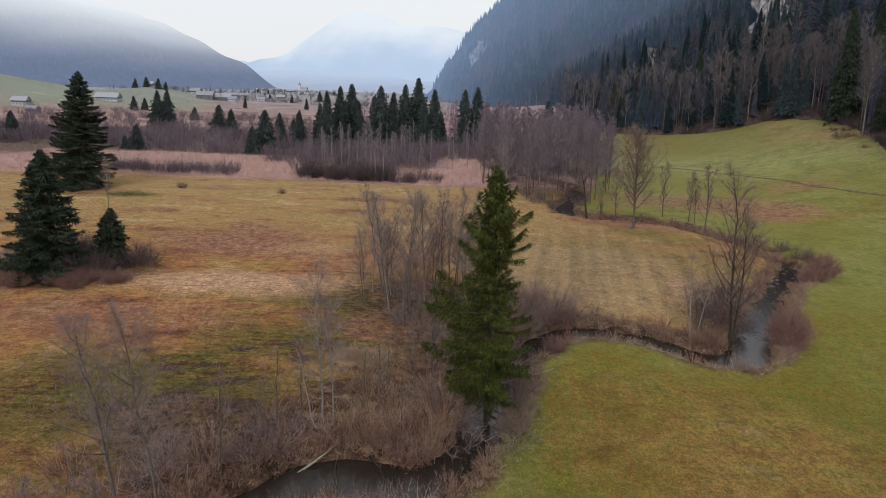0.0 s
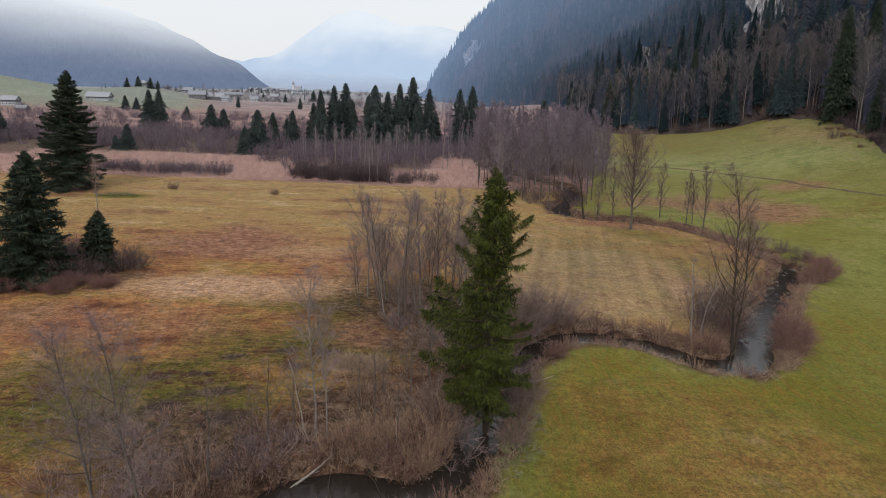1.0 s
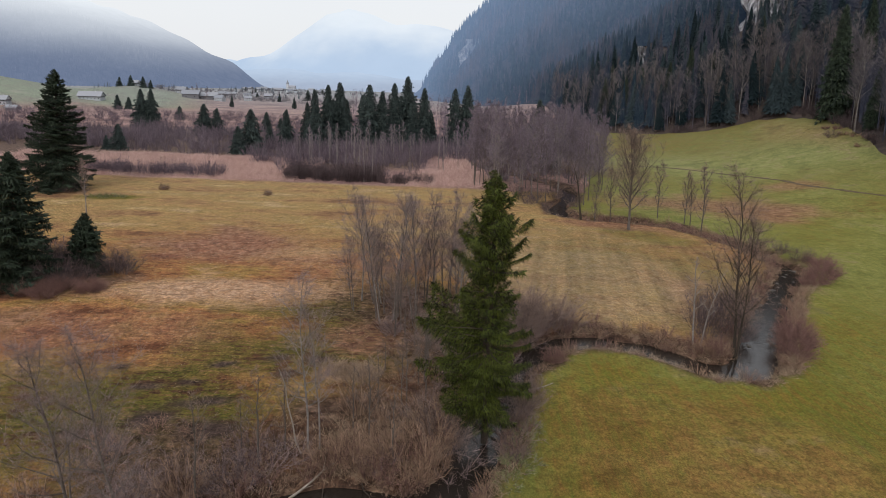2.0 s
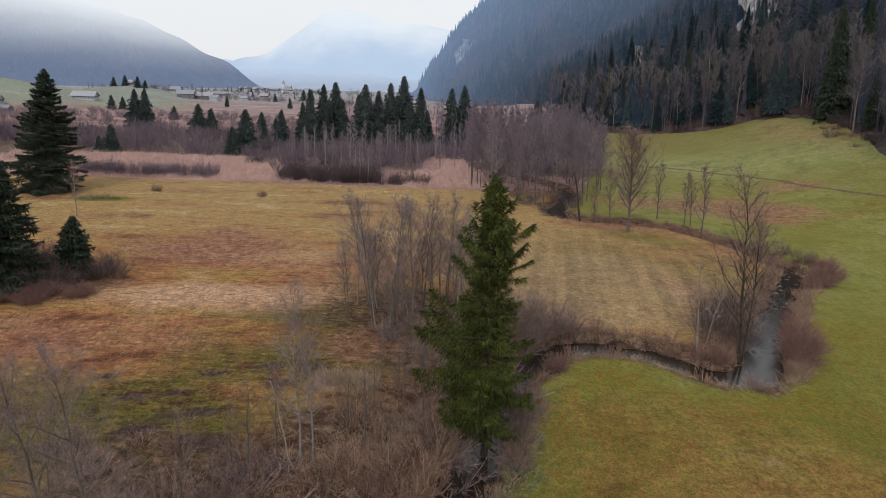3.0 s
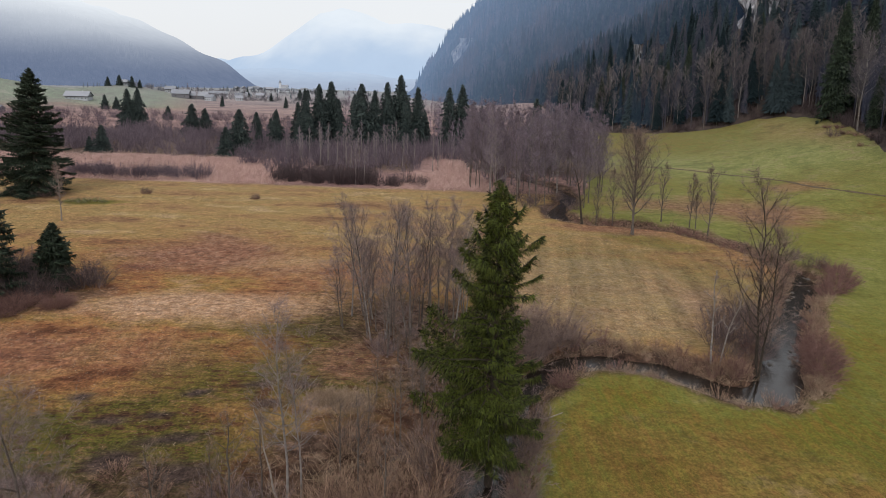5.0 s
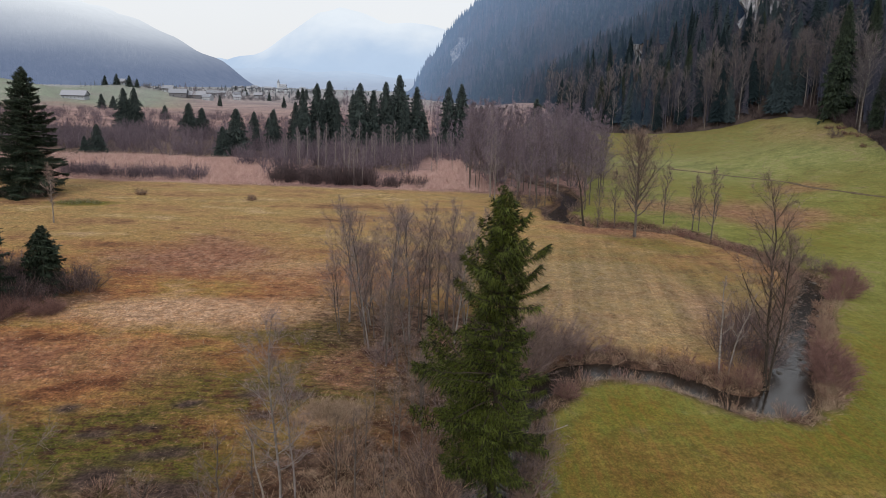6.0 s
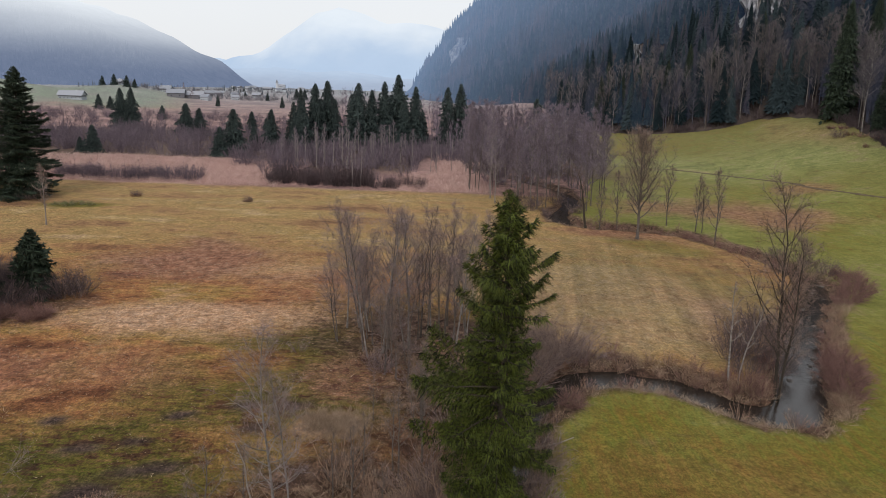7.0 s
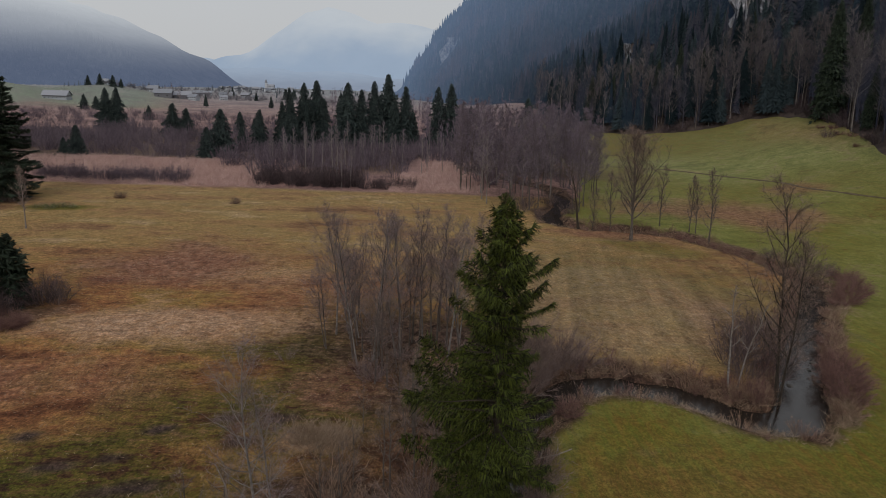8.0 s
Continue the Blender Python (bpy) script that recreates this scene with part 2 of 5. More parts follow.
         (18, 150, 1.4), (5, 172, 1.4), (-2, 215, 1.4)]
WATER_Z = -0.78


def smooth_line(nodes, steps=8):
    p = np.array(nodes, float)
    p = np.vstack([2 * p[0] - p[1], p, 2 * p[-1] - p[-2]])
    out = []
    for i in range(1, len(p) - 2):
        for s in np.linspace(0, 1, steps, endpoint=False):
            out.append(0.5 * (2 * p[i] + (p[i + 1] - p[i - 1]) * s + (2 * p[i - 1] - 5 * p[i] + 4 * p[i + 1] - p[i + 2]) * s * s
                              + (3 * p[i] - p[i - 1] - 3 * p[i + 1] + p[i + 2]) * s ** 3))
    out.append(p[-2])
    return np.array(out)


STREAM = smooth_line(RIVER)


def step(a, b, x):
    s = np.clip((x - a) / (b - a), 0, 1)
    return s * s * (3 - 2 * s)


def wave_noise(x, y, scale, seed=0):
    """Cheap smooth noise from a few crossed waves, about -1 to 1."""
    rs = np.random.RandomState(seed)
    out = 0
    for k in range(6):
        a, ph, f = rs.uniform(0, 6.28), rs.uniform(0, 6.28), rs.uniform(0.6, 1.9) / scale
        out = out + np.sin((x * math.cos(a) + y * math.sin(a)) * f + ph + 1.3 * np.sin((x * math.sin(a) - y * math.cos(a)) * f * 0.7 + ph * 2))
    return out / 3.4


def stream_gap(x, y):
    """Distance from the water's edge, negative within the stream."""
    x, y = np.atleast_1d(x).astype(float), np.atleast_1d(y).astype(float)
    out = np.full(x.shape, 1e3)
    near = np.where((y < 230) & (y > -20) & (np.abs(x) < 75))[0]
    for i in range(0, len(near), 4000):
        k = near[i:i + 4000]
        d = np.hypot(x[k, None] - STREAM[None, :, 0], y[k, None] - STREAM[None, :, 1]) - STREAM[None, :, 2]
        out[k] = d.min(1)
    return out


def right_of_stream(x, y):
    poly = [(a, b) for a, b, _ in RIVER[:-4]] + [(33, 138), (37, 165), (34, 300), (400, 320), (400, -200), (-44, -200)]
    inside = np.zeros(np.shape(x), bool)
    for (x1, y1), (x2, y2) in zip(poly, poly[1:] + poly[:1]):
        if y1 != y2:
            inside ^= ((y1 > y) != (y2 > y)) & (x < (x2 - x1) * (y - y1) / (y2 - y1) + x1)
    return inside


FOOT_Y = [-200, 60, 100, 130, 156, 175, 189, 200, 206, 212, 214, 218, 229, 246, 260, 300, 400, 500, 600, 750, 900, 1200]
FOOT_X = [90, 96, 100, 106, 111, 116, 118, 117, 113, 107, 98, 90, 79, 68, 62, 55, 60, 54, 32, -8, -36, -74]


def land(x, y):
    """Height of the ground."""
    x, y = np.atleast_1d(x).astype(float), np.atleast_1d(y).astype(float)
    u = np.maximum(0, x - (62 - 0.22 * (y - 90)))
    z = 0.0025 * np.minimum(u, 140) ** 2
    fade = step(600, 320, y)
    z = z * fade
    z += 0.10 * wave_noise(x, y, 7.0, 1) + 0.05 * wave_noise(x, y, 2.0, 2)
    hollow = np.hypot((x - 93.5) / 3.0, (y - 184) / 2.0)
    z -= 1.3 * np.exp(-hollow ** 2)
    z += 0.45 * wave_noise(x, y, 11.0, 15) * step(60, 85, x) * step(230, 200, y)
    z += 0.7 * np.exp(-(np.hypot((x - 100) / 9.0, (y - 176) / 6.0)) ** 2)
    # rounded pasture hills across the valley
    for cx, cy, rx, ry, h in ((-330, 400, 75, 52, 14), (-257, 478, 42, 34, 9.5), (-430, 380, 90, 70, 14)):
        z += h * np.exp(-(((x - cx) / rx) ** 2 + ((y - cy) / ry) ** 2))
    z -= np.minimum(np.maximum(y - 520, 0) * 0.018, 26)
    g = stream_gap(x, y)
    z = z - 1.35 * step(1.1, -0.75, g + 0.35 * wave_noise(x, y, 1.3, 3) + 0.4 * wave_noise(x, y, 3.1, 4)) + 0.12 * np.exp(-((g - 1.8) / 0.8) ** 2)
    return z


def land1(x, y):
    return float(land(np.array([x]), np.array([y]))[0])


def mountain(x, y):
    """Height of the wooded mountainside above its foot."""
    foot = np.interp(y, FOOT_Y, FOOT_X)
    d = x - foot
    s = np.interp(y, [150, 210, 300, 500, 900], [0.75, 0.66, 0.62, 0.60, 1.5])
    z = s * np.maximum(d, 0) ** 1.02
    z = 300 * (1 - np.exp(-z / 300)) + 0.06 * np.maximum(d, 0)
    rough = np.minimum(np.maximum(d, 0) / 30, 1)
    return z + rough * (7 * wave_noise(x, y, 38, 11) + 3 * wave_noise(x, y, 13, 12)) + np.where(d < 0, 0.5 * d, 0)


def ellipse(x, y, cx, cy, rx, ry, turn=0.0, soft=0.45):
    a = radians(turn)
    p, q = (x - cx) * math.cos(a) + (y - cy) * math.sin(a), -(x - cx) * math.sin(a) + (y - cy) * math.cos(a)
    return step(1 + soft, 1 - soft, np.hypot(p / rx, q / ry) + 0.22 * wave_noise(x, y, 3.2, 21) + 0.12 * wave_noise(x, y, 0.9, 22))


def spaced(start, fine_a, fine_b, stop, fine, grow):
    """Coordinates that are fine in one stretch and widen outward."""
    xs, s = list(np.arange(fine_a, fine_b, fine)), fine
    while xs[-1] < stop:
        s *= grow
        xs.append(xs[-1] + s)
    s = fine
    while xs[0] > start:
        s *= grow
        xs.insert(0, xs[0] - s)
    return np.array(xs)


gx = spaced(-4300, -34, 56, 4300, 0.48, 1.06)
gy = spaced(-700, 20, 112, 4600, 0.54, 1.055)
GX, GY = np.meshgrid(gx, gy)
fx, fy = GX.ravel(), GY.ravel()
fz = land(fx, fy)
nx, ny = len(gx), len(gy)
idx = np.arange(nx * ny).reshape(ny, nx)
quads = np.stack([idx[:-1, :-1], idx[:-1, 1:], idx[1:, 1:], idx[1:, :-1]], -1).reshape(-1, 4)

def covers(fx, fy):
    """Weights of the kinds of ground cover at each place; the last weight is painted haze, rising with distance."""
    right = right_of_stream(fx, fy)
    gap = stream_gap(fx, fy)
    w_green = np.where(right, 1.0, 0.0)
    w_green = np.maximum(w_green, ellipse(fx, fy, -190, 470, 75, 20, -8, 0.4))
    w_green = np.maximum(w_green, 0.55 * ellipse(fx, fy, 32, 92, 8, 3.5, -30))
    w_green *= 1 - 0.5 * ellipse(fx, fy, 21, 32, 9, 9, 20, 0.8)
    w_green *= 1 - 0.2 * ellipse(fx, fy, 12, 38, 6, 9, 0, 0.8)
    w_green *= 1 - 0.9 * ellipse(fx, fy, 54, 118, 21, 11, -12, 0.5)
    w_green *= 1 - 0.7 * ellipse(fx, fy, 80, 136, 7, 5, 0, 0.6)
    w_green *= 1 - 0.55 * ellipse(fx, fy, 107, 184, 8, 22, 0, 0.6)
    w_lush = np.where(right, step(26, 44, fx + 0.3 * (fy - 45)), 0) * (0.66 + 0.42 * wave_noise(fx, fy, 11, 5)) * step(225, 178, fy + 8 * wave_noise(fx, fy, 14, 6))
    w_lush = np.maximum(w_lush, np.where(right, 0.45 * step(5.5, 1.2, gap + 1.5 * wave_noise(fx, fy, 4, 33)) * step(70, 55, fy), 0))
    w_red = np.maximum.reduce([ellipse(fx, fy, -32, 79, 10, 8, 12, 0.6), 0.7 * ellipse(fx, fy, -37, 50, 13, 4.5, 0, 0.6), 0.8 * ellipse(fx, fy, -6.5, 51.5, 5, 4, 0, 0.5),
                               0.8 * ellipse(fx, fy, 30, 99, 12, 3, -8, 0.5), 0.9 * ellipse(fx, fy, 54, 118, 20, 10, -12, 0.5), 0.6 * ellipse(fx, fy, 80, 136, 7, 5),
                               0.25 * ellipse(fx, fy, 110, 172, 7, 15), 0.6 * ellipse(fx, fy, 30, 62, 5, 7, 0, .6), 0.55 * ellipse(fx, fy, -13, 70, 7, 8, 30, .7)])
    w_pale = np.maximum.reduce([0.92 * ellipse(fx, fy, -26.5, 61, 13, 3.6, 4, 0.6), 1.0 * ellipse(fx, fy, -7.5, 44, 2.3, 1.2, 10, 0.5), 0.3 * ellipse(fx, fy, -20, 75, 6, 4, 30, .6),
                                0.34 * ellipse(fx, fy, 18, 70, 15, 14, 0, 0.5), 0.5 * ellipse(fx, fy, -60, 60, 12, 10, 0, 0.6)]) * np.where(right, 0, 1)
    w_moss = np.maximum.reduce([1.0 * ellipse(fx, fy, -5, 54, 12, 12, 10, 0.7), 0.6 * ellipse(fx, fy, 5, 58, 5, 9, 0, 0.6), 0.9 * ellipse(fx, fy, -22, 37, 13, 8, 5, 0.5), 0.55 * ellipse(fx, fy, -26, 34, 19, 10, 5, 0.5), 0.8 * ellipse(fx, fy, -13, 47, 11, 5, 12, 0.6), 0.5 * ellipse(fx, fy, -64, 106, 5, 2.0, 0, .4)])  * np.where(right, 0, 1)
    w_wet = np.maximum.reduce([0.85 * ellipse(fx, fy, cx, cy, rx, ry, 10, 0.6) for cx, cy, rx, ry in ((-26, 43.5, 1.3, 0.7), (-17, 39, 2, 0.6), (-14, 46, 1.4, 0.6), (-20, 36.5, 1.2, 0.8), (-12.6, 43.4, 1.2, 0.7), (-22.5, 40.6, 1.4, 0.5), (-10.6, 46.2, 1.3, 0.6), (-19.5, 41.5, 1.1, 0.5), (-15.2, 35.6, 1.8, 0.9), (-24, 34.5, 1.6, 0.9), (-18, 44.6, 1.2, 0.4))])
    w_marsh = step(126.5, 129.5, fy + 0.5 * wave_noise(fx, fy, 3, 8)) * np.where(right & (fx > 30), 0, 1) * np.maximum(step(420, 330, fy), step(-40, 10, fx + 0.42 * fy))
    w_bank_shade = step(2.3, 0.5, gap + 0.7 * wave_noise(fx, fy, 1.1, 9))
    w_bank_shade = np.maximum(w_bank_shade, 0.9 * ellipse(fx, fy, -4, 36, 8.5, 5.5, 10, 0.4) * np.where(right, 0, 1))
    w_bank_shade = np.maximum(w_bank_shade, 0.95 * ellipse(fx, fy, -2.5, 58.5, 9, 6.5, 0, 0.5))
    w_bank_shade = np.maximum(w_bank_shade, 0.85 * ellipse(fx, fy, -0.5, 47, 4.5, 9, 0, 0.6) * np.where(right, 0, 1))
    w_bank_shade = np.maximum(w_bank_shade, 0.8 * ellipse(fx, fy, -46, 60.5, 10, 4.5, 12, 0.5))
    w_bank_shade = np.maximum(w_bank_shade, 0.7 * ellipse(fx, fy, -77, 111, 8, 3, 0, 0.5))
    w_bank_shade = np.maximum(w_bank_shade, 0.9 * step(150, 160, fy + 4 * wave_noise(fx, fy, 9, 10)) * step(255, 225, fy + 6 * wave_noise(fx, fy, 14, 13)) * step(60, 30, fx) * step(-8, -14, np.where((fx > -9) & (fx < 10) & (fy < 185), 0, -20)))
    w_bank_shade = np.maximum(w_bank_shade, 0.8 * ellipse(fx, fy, -14, 29.5, 9, 5, -20, 0.5) * np.where(right, 0, 1))
    w_mown = np.maximum(ellipse(fx, fy, 20, 74, 19, 19, 0, 0.3) * np.where(right, 0, 1), np.where(right, 0.22 * step(46, 40, fy), 0))
    w_pasture = np.maximum(step(325, 370, fy + 0.08 * fx + 8 * wave_noise(fx, fy, 20, 14)) * step(10, -40, fx + 0.42 * fy), ellipse(fx, fy, -330, 400, 110, 85, 0, 0.3))
    w_green = np.maximum(w_green, 0.45 * ellipse(fx, fy, 22, 72, 17, 15, 0, 0.5))
    w_green = np.maximum(w_green, 0.95 * ellipse(fx, fy, -64, 106, 5.5, 1.8, 0, 0.4))
    w_far = np.maximum(step(66, 96, fy + 5 * wave_noise(fx, fy, 9, 16)), ellipse(fx, fy, 20, 70, 19, 19, 0, 0.4)) * np.where(right, 0, 1)
    return [np.clip(q, 0, 1) for q in (w_green, w_lush, 0.66 * w_red, w_pale, 0.88 * w_moss, w_wet, w_marsh, w_bank_shade, w_pasture, w_mown, w_far, 0.10 * step(90, 190, fy) + 0.65 * step(220, 640, fy) + 0.25 * step(600, 1100, fy))]


def dress(me, cov):
    """Lays the cover and haze weights on a mesh."""
    for name, four in (("cover_a", cov[:4]), ("cover_b", cov[4:8]), ("cover_c", cov[8:])):
        at = me.color_attributes.new(name, "FLOAT_COLOR", "POINT")
        at.data.foreach_set("color", np.stack(four, 1).ravel())


gap = stream_gap(fx, fy)
gm = bpy.data.meshes.new("ground")
gm.from_pydata(np.stack([fx, fy, fz], 1).tolist(), [], quads.tolist())
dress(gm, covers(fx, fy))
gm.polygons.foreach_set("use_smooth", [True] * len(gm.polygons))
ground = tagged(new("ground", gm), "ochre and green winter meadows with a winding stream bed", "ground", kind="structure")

# ground cover: grasses by kind, mottled at three sizes
GRASS = bpy.data.materials.new("winter_meadow")
GRASS.use_nodes = True
n_, l_ = GRASS.node_tree.nodes, GRASS.node_tree.links
gb = n_["Principled BSDF"]
gb.inputs["Roughness"].default_value, gb.inputs["Specular IOR Level"].default_value = 0.95, 0.1
g_tc = n_.new("ShaderNodeTexCoord")


def g_noise(scale, detail=5, stretch=(1, 1, 1), rough=0.6):
    mp = n_.new("ShaderNodeMapping")
    mp.inputs["Scale"].default_value = stretch
    l_.new(g_tc.outputs["Object"], mp.inputs[0])
    q = n_.new("ShaderNodeTexNoise")
    q.inputs["Scale"].default_value, q.inputs["Detail"].default_value, q.inputs["Roughness"].default_value = scale, detail, rough
    l_.new(mp.outputs[0], q.inputs["Vector"])
    return q.outputs["Fac"]


def g_ramp(value, *stops):
    q = n_.new("ShaderNodeValToRGB")
    e = q.color_ramp.elements
    while len(e) < len(stops):
        e.new(0.5)
    for k, (pos, col) in enumerate(stops):
        e[k].position, e[k].color = pos, (*col, 1)
    l_.new(value, q.inputs[0])
    return q.outputs[0]


def g_mix(a, b, f, mode="MIX"):
    q = n_.new("ShaderNodeMix")
    q.data_type, q.blend_type = "RGBA", mode
    for sock, val in (("A", a), ("B", b), ("Factor", f)):
        if isinstance(val, (int, float)):
            q.inputs[sock].default_value = val
        else:
            l_.new(val, q.inputs[sock])
    return q.outputs["Result"]


def g_weight(mask, grit, spread=0.35):
    """A cover's weight, frayed at its edge by noise."""
    q = n_.new("ShaderNodeMath")
    q.operation = "MULTIPLY_ADD"
    l_.new(grit, q.inputs[0])
    q.inputs[1].default_value = spread
    l_.new(mask, q.inputs[2])
    r = n_.new("ShaderNodeMapRange")
    l_.new(q.outputs[0], r.inputs["Value"])
    r.inputs["From Min"].default_value, r.inputs["From Max"].default_value = 0.5 * spread + 0.05, 1.0 + 0.3 * spread
    return r.outputs[0]


mid, fine, broad = g_noise(1.1, 8, rough=0.7), g_noise(7.5, 8, (1.0, 0.8, 1), 0.8), g_noise(0.06)
masks = []
for name in ("cover_a", "cover_b", "cover_c"):
    ca = n_.new("ShaderNodeVertexColor")
    ca.layer_name = name
    sp = n_.new("ShaderNodeSeparateColor")
    l_.new(ca.outputs["Color"], sp.inputs[0])
    masks += [sp.outputs[0], sp.outputs[1], sp.outputs[2], ca.outputs["Alpha"]]
m_green, m_lush, m_red, m_pale, m_moss, m_wet, m_marsh, m_bank_shade, m_pasture, m_mown, m_far, m_haze = masks
patch = g_noise(0.16, 9, (0.8, 1.25, 1), 0.68)
streaks = g_noise(0.8, 4, (2.6, 0.25, 1))
base = g_ramp(patch, (0.36, (0.112, 0.046, 0.024)), (0.44, (0.228, 0.102, 0.045)), (0.51, (0.290, 0.152, 0.061)), (0.57, (0.232, 0.146, 0.044)), (0.66, (0.440, 0.268, 0.135)))
far_grass = g_ramp(g_mix(g_mix(patch, mid, 0.3), g_noise(0.11, 5, (0.35, 1.6, 1)), 0.5), (0.38, (0.150, 0.082, 0.044)), (0.44, (0.240, 0.140, 0.070)), (0.49, (0.292, 0.186, 0.079)), (0.54, (0.262, 0.182, 0.074)), (0.61, (0.390, 0.272, 0.150)))
olive = g_ramp(g_mix(g_mix(mid, patch, 0.5), streaks, 0.4), (0.37, (0.190, 0.112, 0.027)), (0.5, (0.154, 0.132, 0.024)), (0.63, (0.100, 0.132, 0.022)))
lush = g_ramp(g_mix(mid, patch, 0.6), (0.36, (0.118, 0.086, 0.030)), (0.43, (0.136, 0.146, 0.040)), (0.53, (0.198, 0.204, 0.058)), (0.63, (0.280, 0.240, 0.110)))
red = g_ramp(mid, (0.35, (0.120, 0.047, 0.032)), (0.65, (0.320, 0.166, 0.118)))
pale = g_ramp(mid, (0.35, (0.290, 0.164, 0.090)), (0.65, (0.490, 0.322, 0.212)))
furrow = g_noise(1.0, 6, (0.55, 1.7, 1), 0.72)
moss = g_ramp(g_mix(g_mix(mid, patch, 0.5), furrow, 0.45), (0.37, (0.020, 0.012, 0.009)), (0.45, (0.070, 0.038, 0.022)), (0.505, (0.072, 0.078, 0.012)), (0.56, (0.110, 0.072, 0.028)), (0.65, (0.215, 0.132, 0.066)))
marsh = g_ramp(g_mix(mid, g_noise(0.05, 5, (0.5, 1.6, 1)), 0.6), (0.40, (0.140, 0.080, 0.078)), (0.55, (0.325, 0.196, 0.170)), (0.68, (0.430, 0.305, 0.255)))
bank = g_ramp(mid, (0.36, (0.026, 0.016, 0.012)), (0.5, (0.088, 0.052, 0.036)), (0.66, (0.200, 0.132, 0.094)))
pasture = g_ramp(g_mix(broad, g_noise(0.012, 4), 0.5), (0.36, (0.235, 0.195, 0.165)), (0.46, (0.190, 0.205, 0.145)), (0.54, (0.165, 0.212, 0.128)), (0.64, (0.260, 0.240, 0.195)))
wet = g_ramp(mid, (0.35, (0.026, 0.018, 0.016)), (0.65, (0.105, 0.070, 0.058)))
col = g_mix(base, far_grass, g_weight(m_far, patch, 0.5))
col = g_mix(col, olive, g_weight(m_green, mid))
col = g_mix(col, lush, g_weight(m_lush, mid))
col = g_mix(col, moss, g_weight(m_moss, patch, 0.8))
col = g_mix(col, red, g_weight(m_red, patch, 0.9))
col = g_mix(col, pale, g_weight(m_pale, mid))
col = g_mix(col, marsh, g_weight(m_marsh, mid))
col = g_mix(col, bank, g_weight(m_bank_shade, mid, 0.5))
col = g_mix(col, pasture, g_weight(m_pasture, mid, 0.3))
col = g_mix(col, wet, g_weight(m_wet, patch, 0.9))
col = g_mix(col, g_ramp(broad, (0.4, (0.205, 0.215, 0.228)), (0.6, (0.285, 0.290, 0.300))), m_haze)
lines = g_ramp(furrow, (0.38, (0.62, 0.60, 0.60)), (0.5, (1, 1, 1)), (0.62, (1.25, 1.23, 1.20)))
col = g_mix(g_mix(g_mix(col, lines, 0.7, "MULTIPLY"), col, m_green), col, m_far)
turned = n_.new("ShaderNodeVectorRotate")
turned.rotation_type = "Z_AXIS"
turned.inputs["Angle"].default_value = radians(9.5)
l_.new(g_tc.outputs["Object"], turned.inputs["Vector"])
swathed = n_.new("ShaderNodeMapping")
swathed.inputs["Scale"].default_value = (0.42, 0.012, 1)
l_.new(turned.outputs[0], swathed.inputs[0])
swath_noise = n_.new("ShaderNodeTexNoise")
swath_noise.inputs["Scale"].default_value, swath_noise.inputs["Detail"].default_value = 1.0, 3
l_.new(swathed.outputs[0], swath_noise.inputs["Vector"])
rows_ = g_ramp(swath_noise.outputs["Fac"], (0.38, (0.72, 0.76, 0.86)), (0.5, (0.84, 0.88, 1.00)), (0.62, (1.10, 1.12, 1.26)))
col = g_mix(col, g_mix(col, rows_, 1.0, "MULTIPLY"), m_mown)
swath = g_ramp(g_noise(1.0, 6, (0.6, 0.6, 1), 0.75), (0.34, (0.68, 0.68, 0.70)), (0.5, (1, 1, 1)), (0.66, (1.30, 1.27, 1.22)))
col = g_mix(g_mix(col, swath, 0.8, "MULTIPLY"), g_mix(col, swath, 0.4, "MULTIPLY"), m_green)
coarse_grit = g_ramp(g_noise(2.7, 7, (1.0, 0.85, 1), 0.75), (0.36, (0.55, 0.54, 0.53)), (0.5, (1, 1, 1)), (0.64, (1.42, 1.40, 1.36)))
col = g_mix(g_mix(col, coarse_grit, 0.8, "MULTIPLY"), g_mix(col, coarse_grit, 0.45, "MULTIPLY"), m_green)
grit = g_ramp(fine, (0.35, (0.40, 0.40, 0.42)), (0.5, (1, 1, 1)), (0.66, (1.72, 1.69, 1.64)))
col = g_mix(g_mix(col, grit, 1.0, "MULTIPLY"), g_mix(col, grit, 0.55, "MULTIPLY"), m_green)
l_.new(col, gb.inputs["Base Color"])
g_bump = n_.new("ShaderNodeBump")
g_bump.inputs["Strength"].default_value, g_bump.inputs["Distance"].default_value = 1.0, 0.16
l_.new(g_mix(fine, mid, 0.4), g_bump.inputs["Height"])
l_.new(g_bump.outputs[0], gb.inputs["Normal"])
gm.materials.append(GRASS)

# the stream's surface
cell = gap.reshape(ny, nx)
wet_cells = quads[(np.maximum.reduce([cell[:-1, :-1], cell[:-1, 1:], cell[1:, 1:], cell[1:, :-1]]) < 1.6).ravel()]
used, inv = np.unique(wet_cells, return_inverse=True)
wm = bpy.data.meshes.new("stream_water")
wm.from_pydata(np.stack([fx[used], fy[used], np.full(len(used), WATER_Z)], 1).tolist(), [], inv.reshape(-1, 4).tolist())
wm.materials.append(WATER)
tagged(new("stream_water", wm), "dark shallow stream winding through the meadow", "water", kind="structure")


def relief(name, xs, ys, height, mat, label, category="mountain"):
    X, Y = np.meshgrid(xs, ys)
    z = height(X.ravel(), Y.ravel())
    i = np.arange(len(xs) * len(ys)).reshape(len(ys), len(xs))
    f = np.stack([i[:-1, :-1], i[:-1, 1:], i[1:, 1:], i[1:, :-1]], -1).reshape(-1, 4)
    me = bpy.data.meshes.new(name)
    me.from_pydata(np.stack([X.ravel(), Y.ravel(), z], 1).tolist(), [], f.tolist())
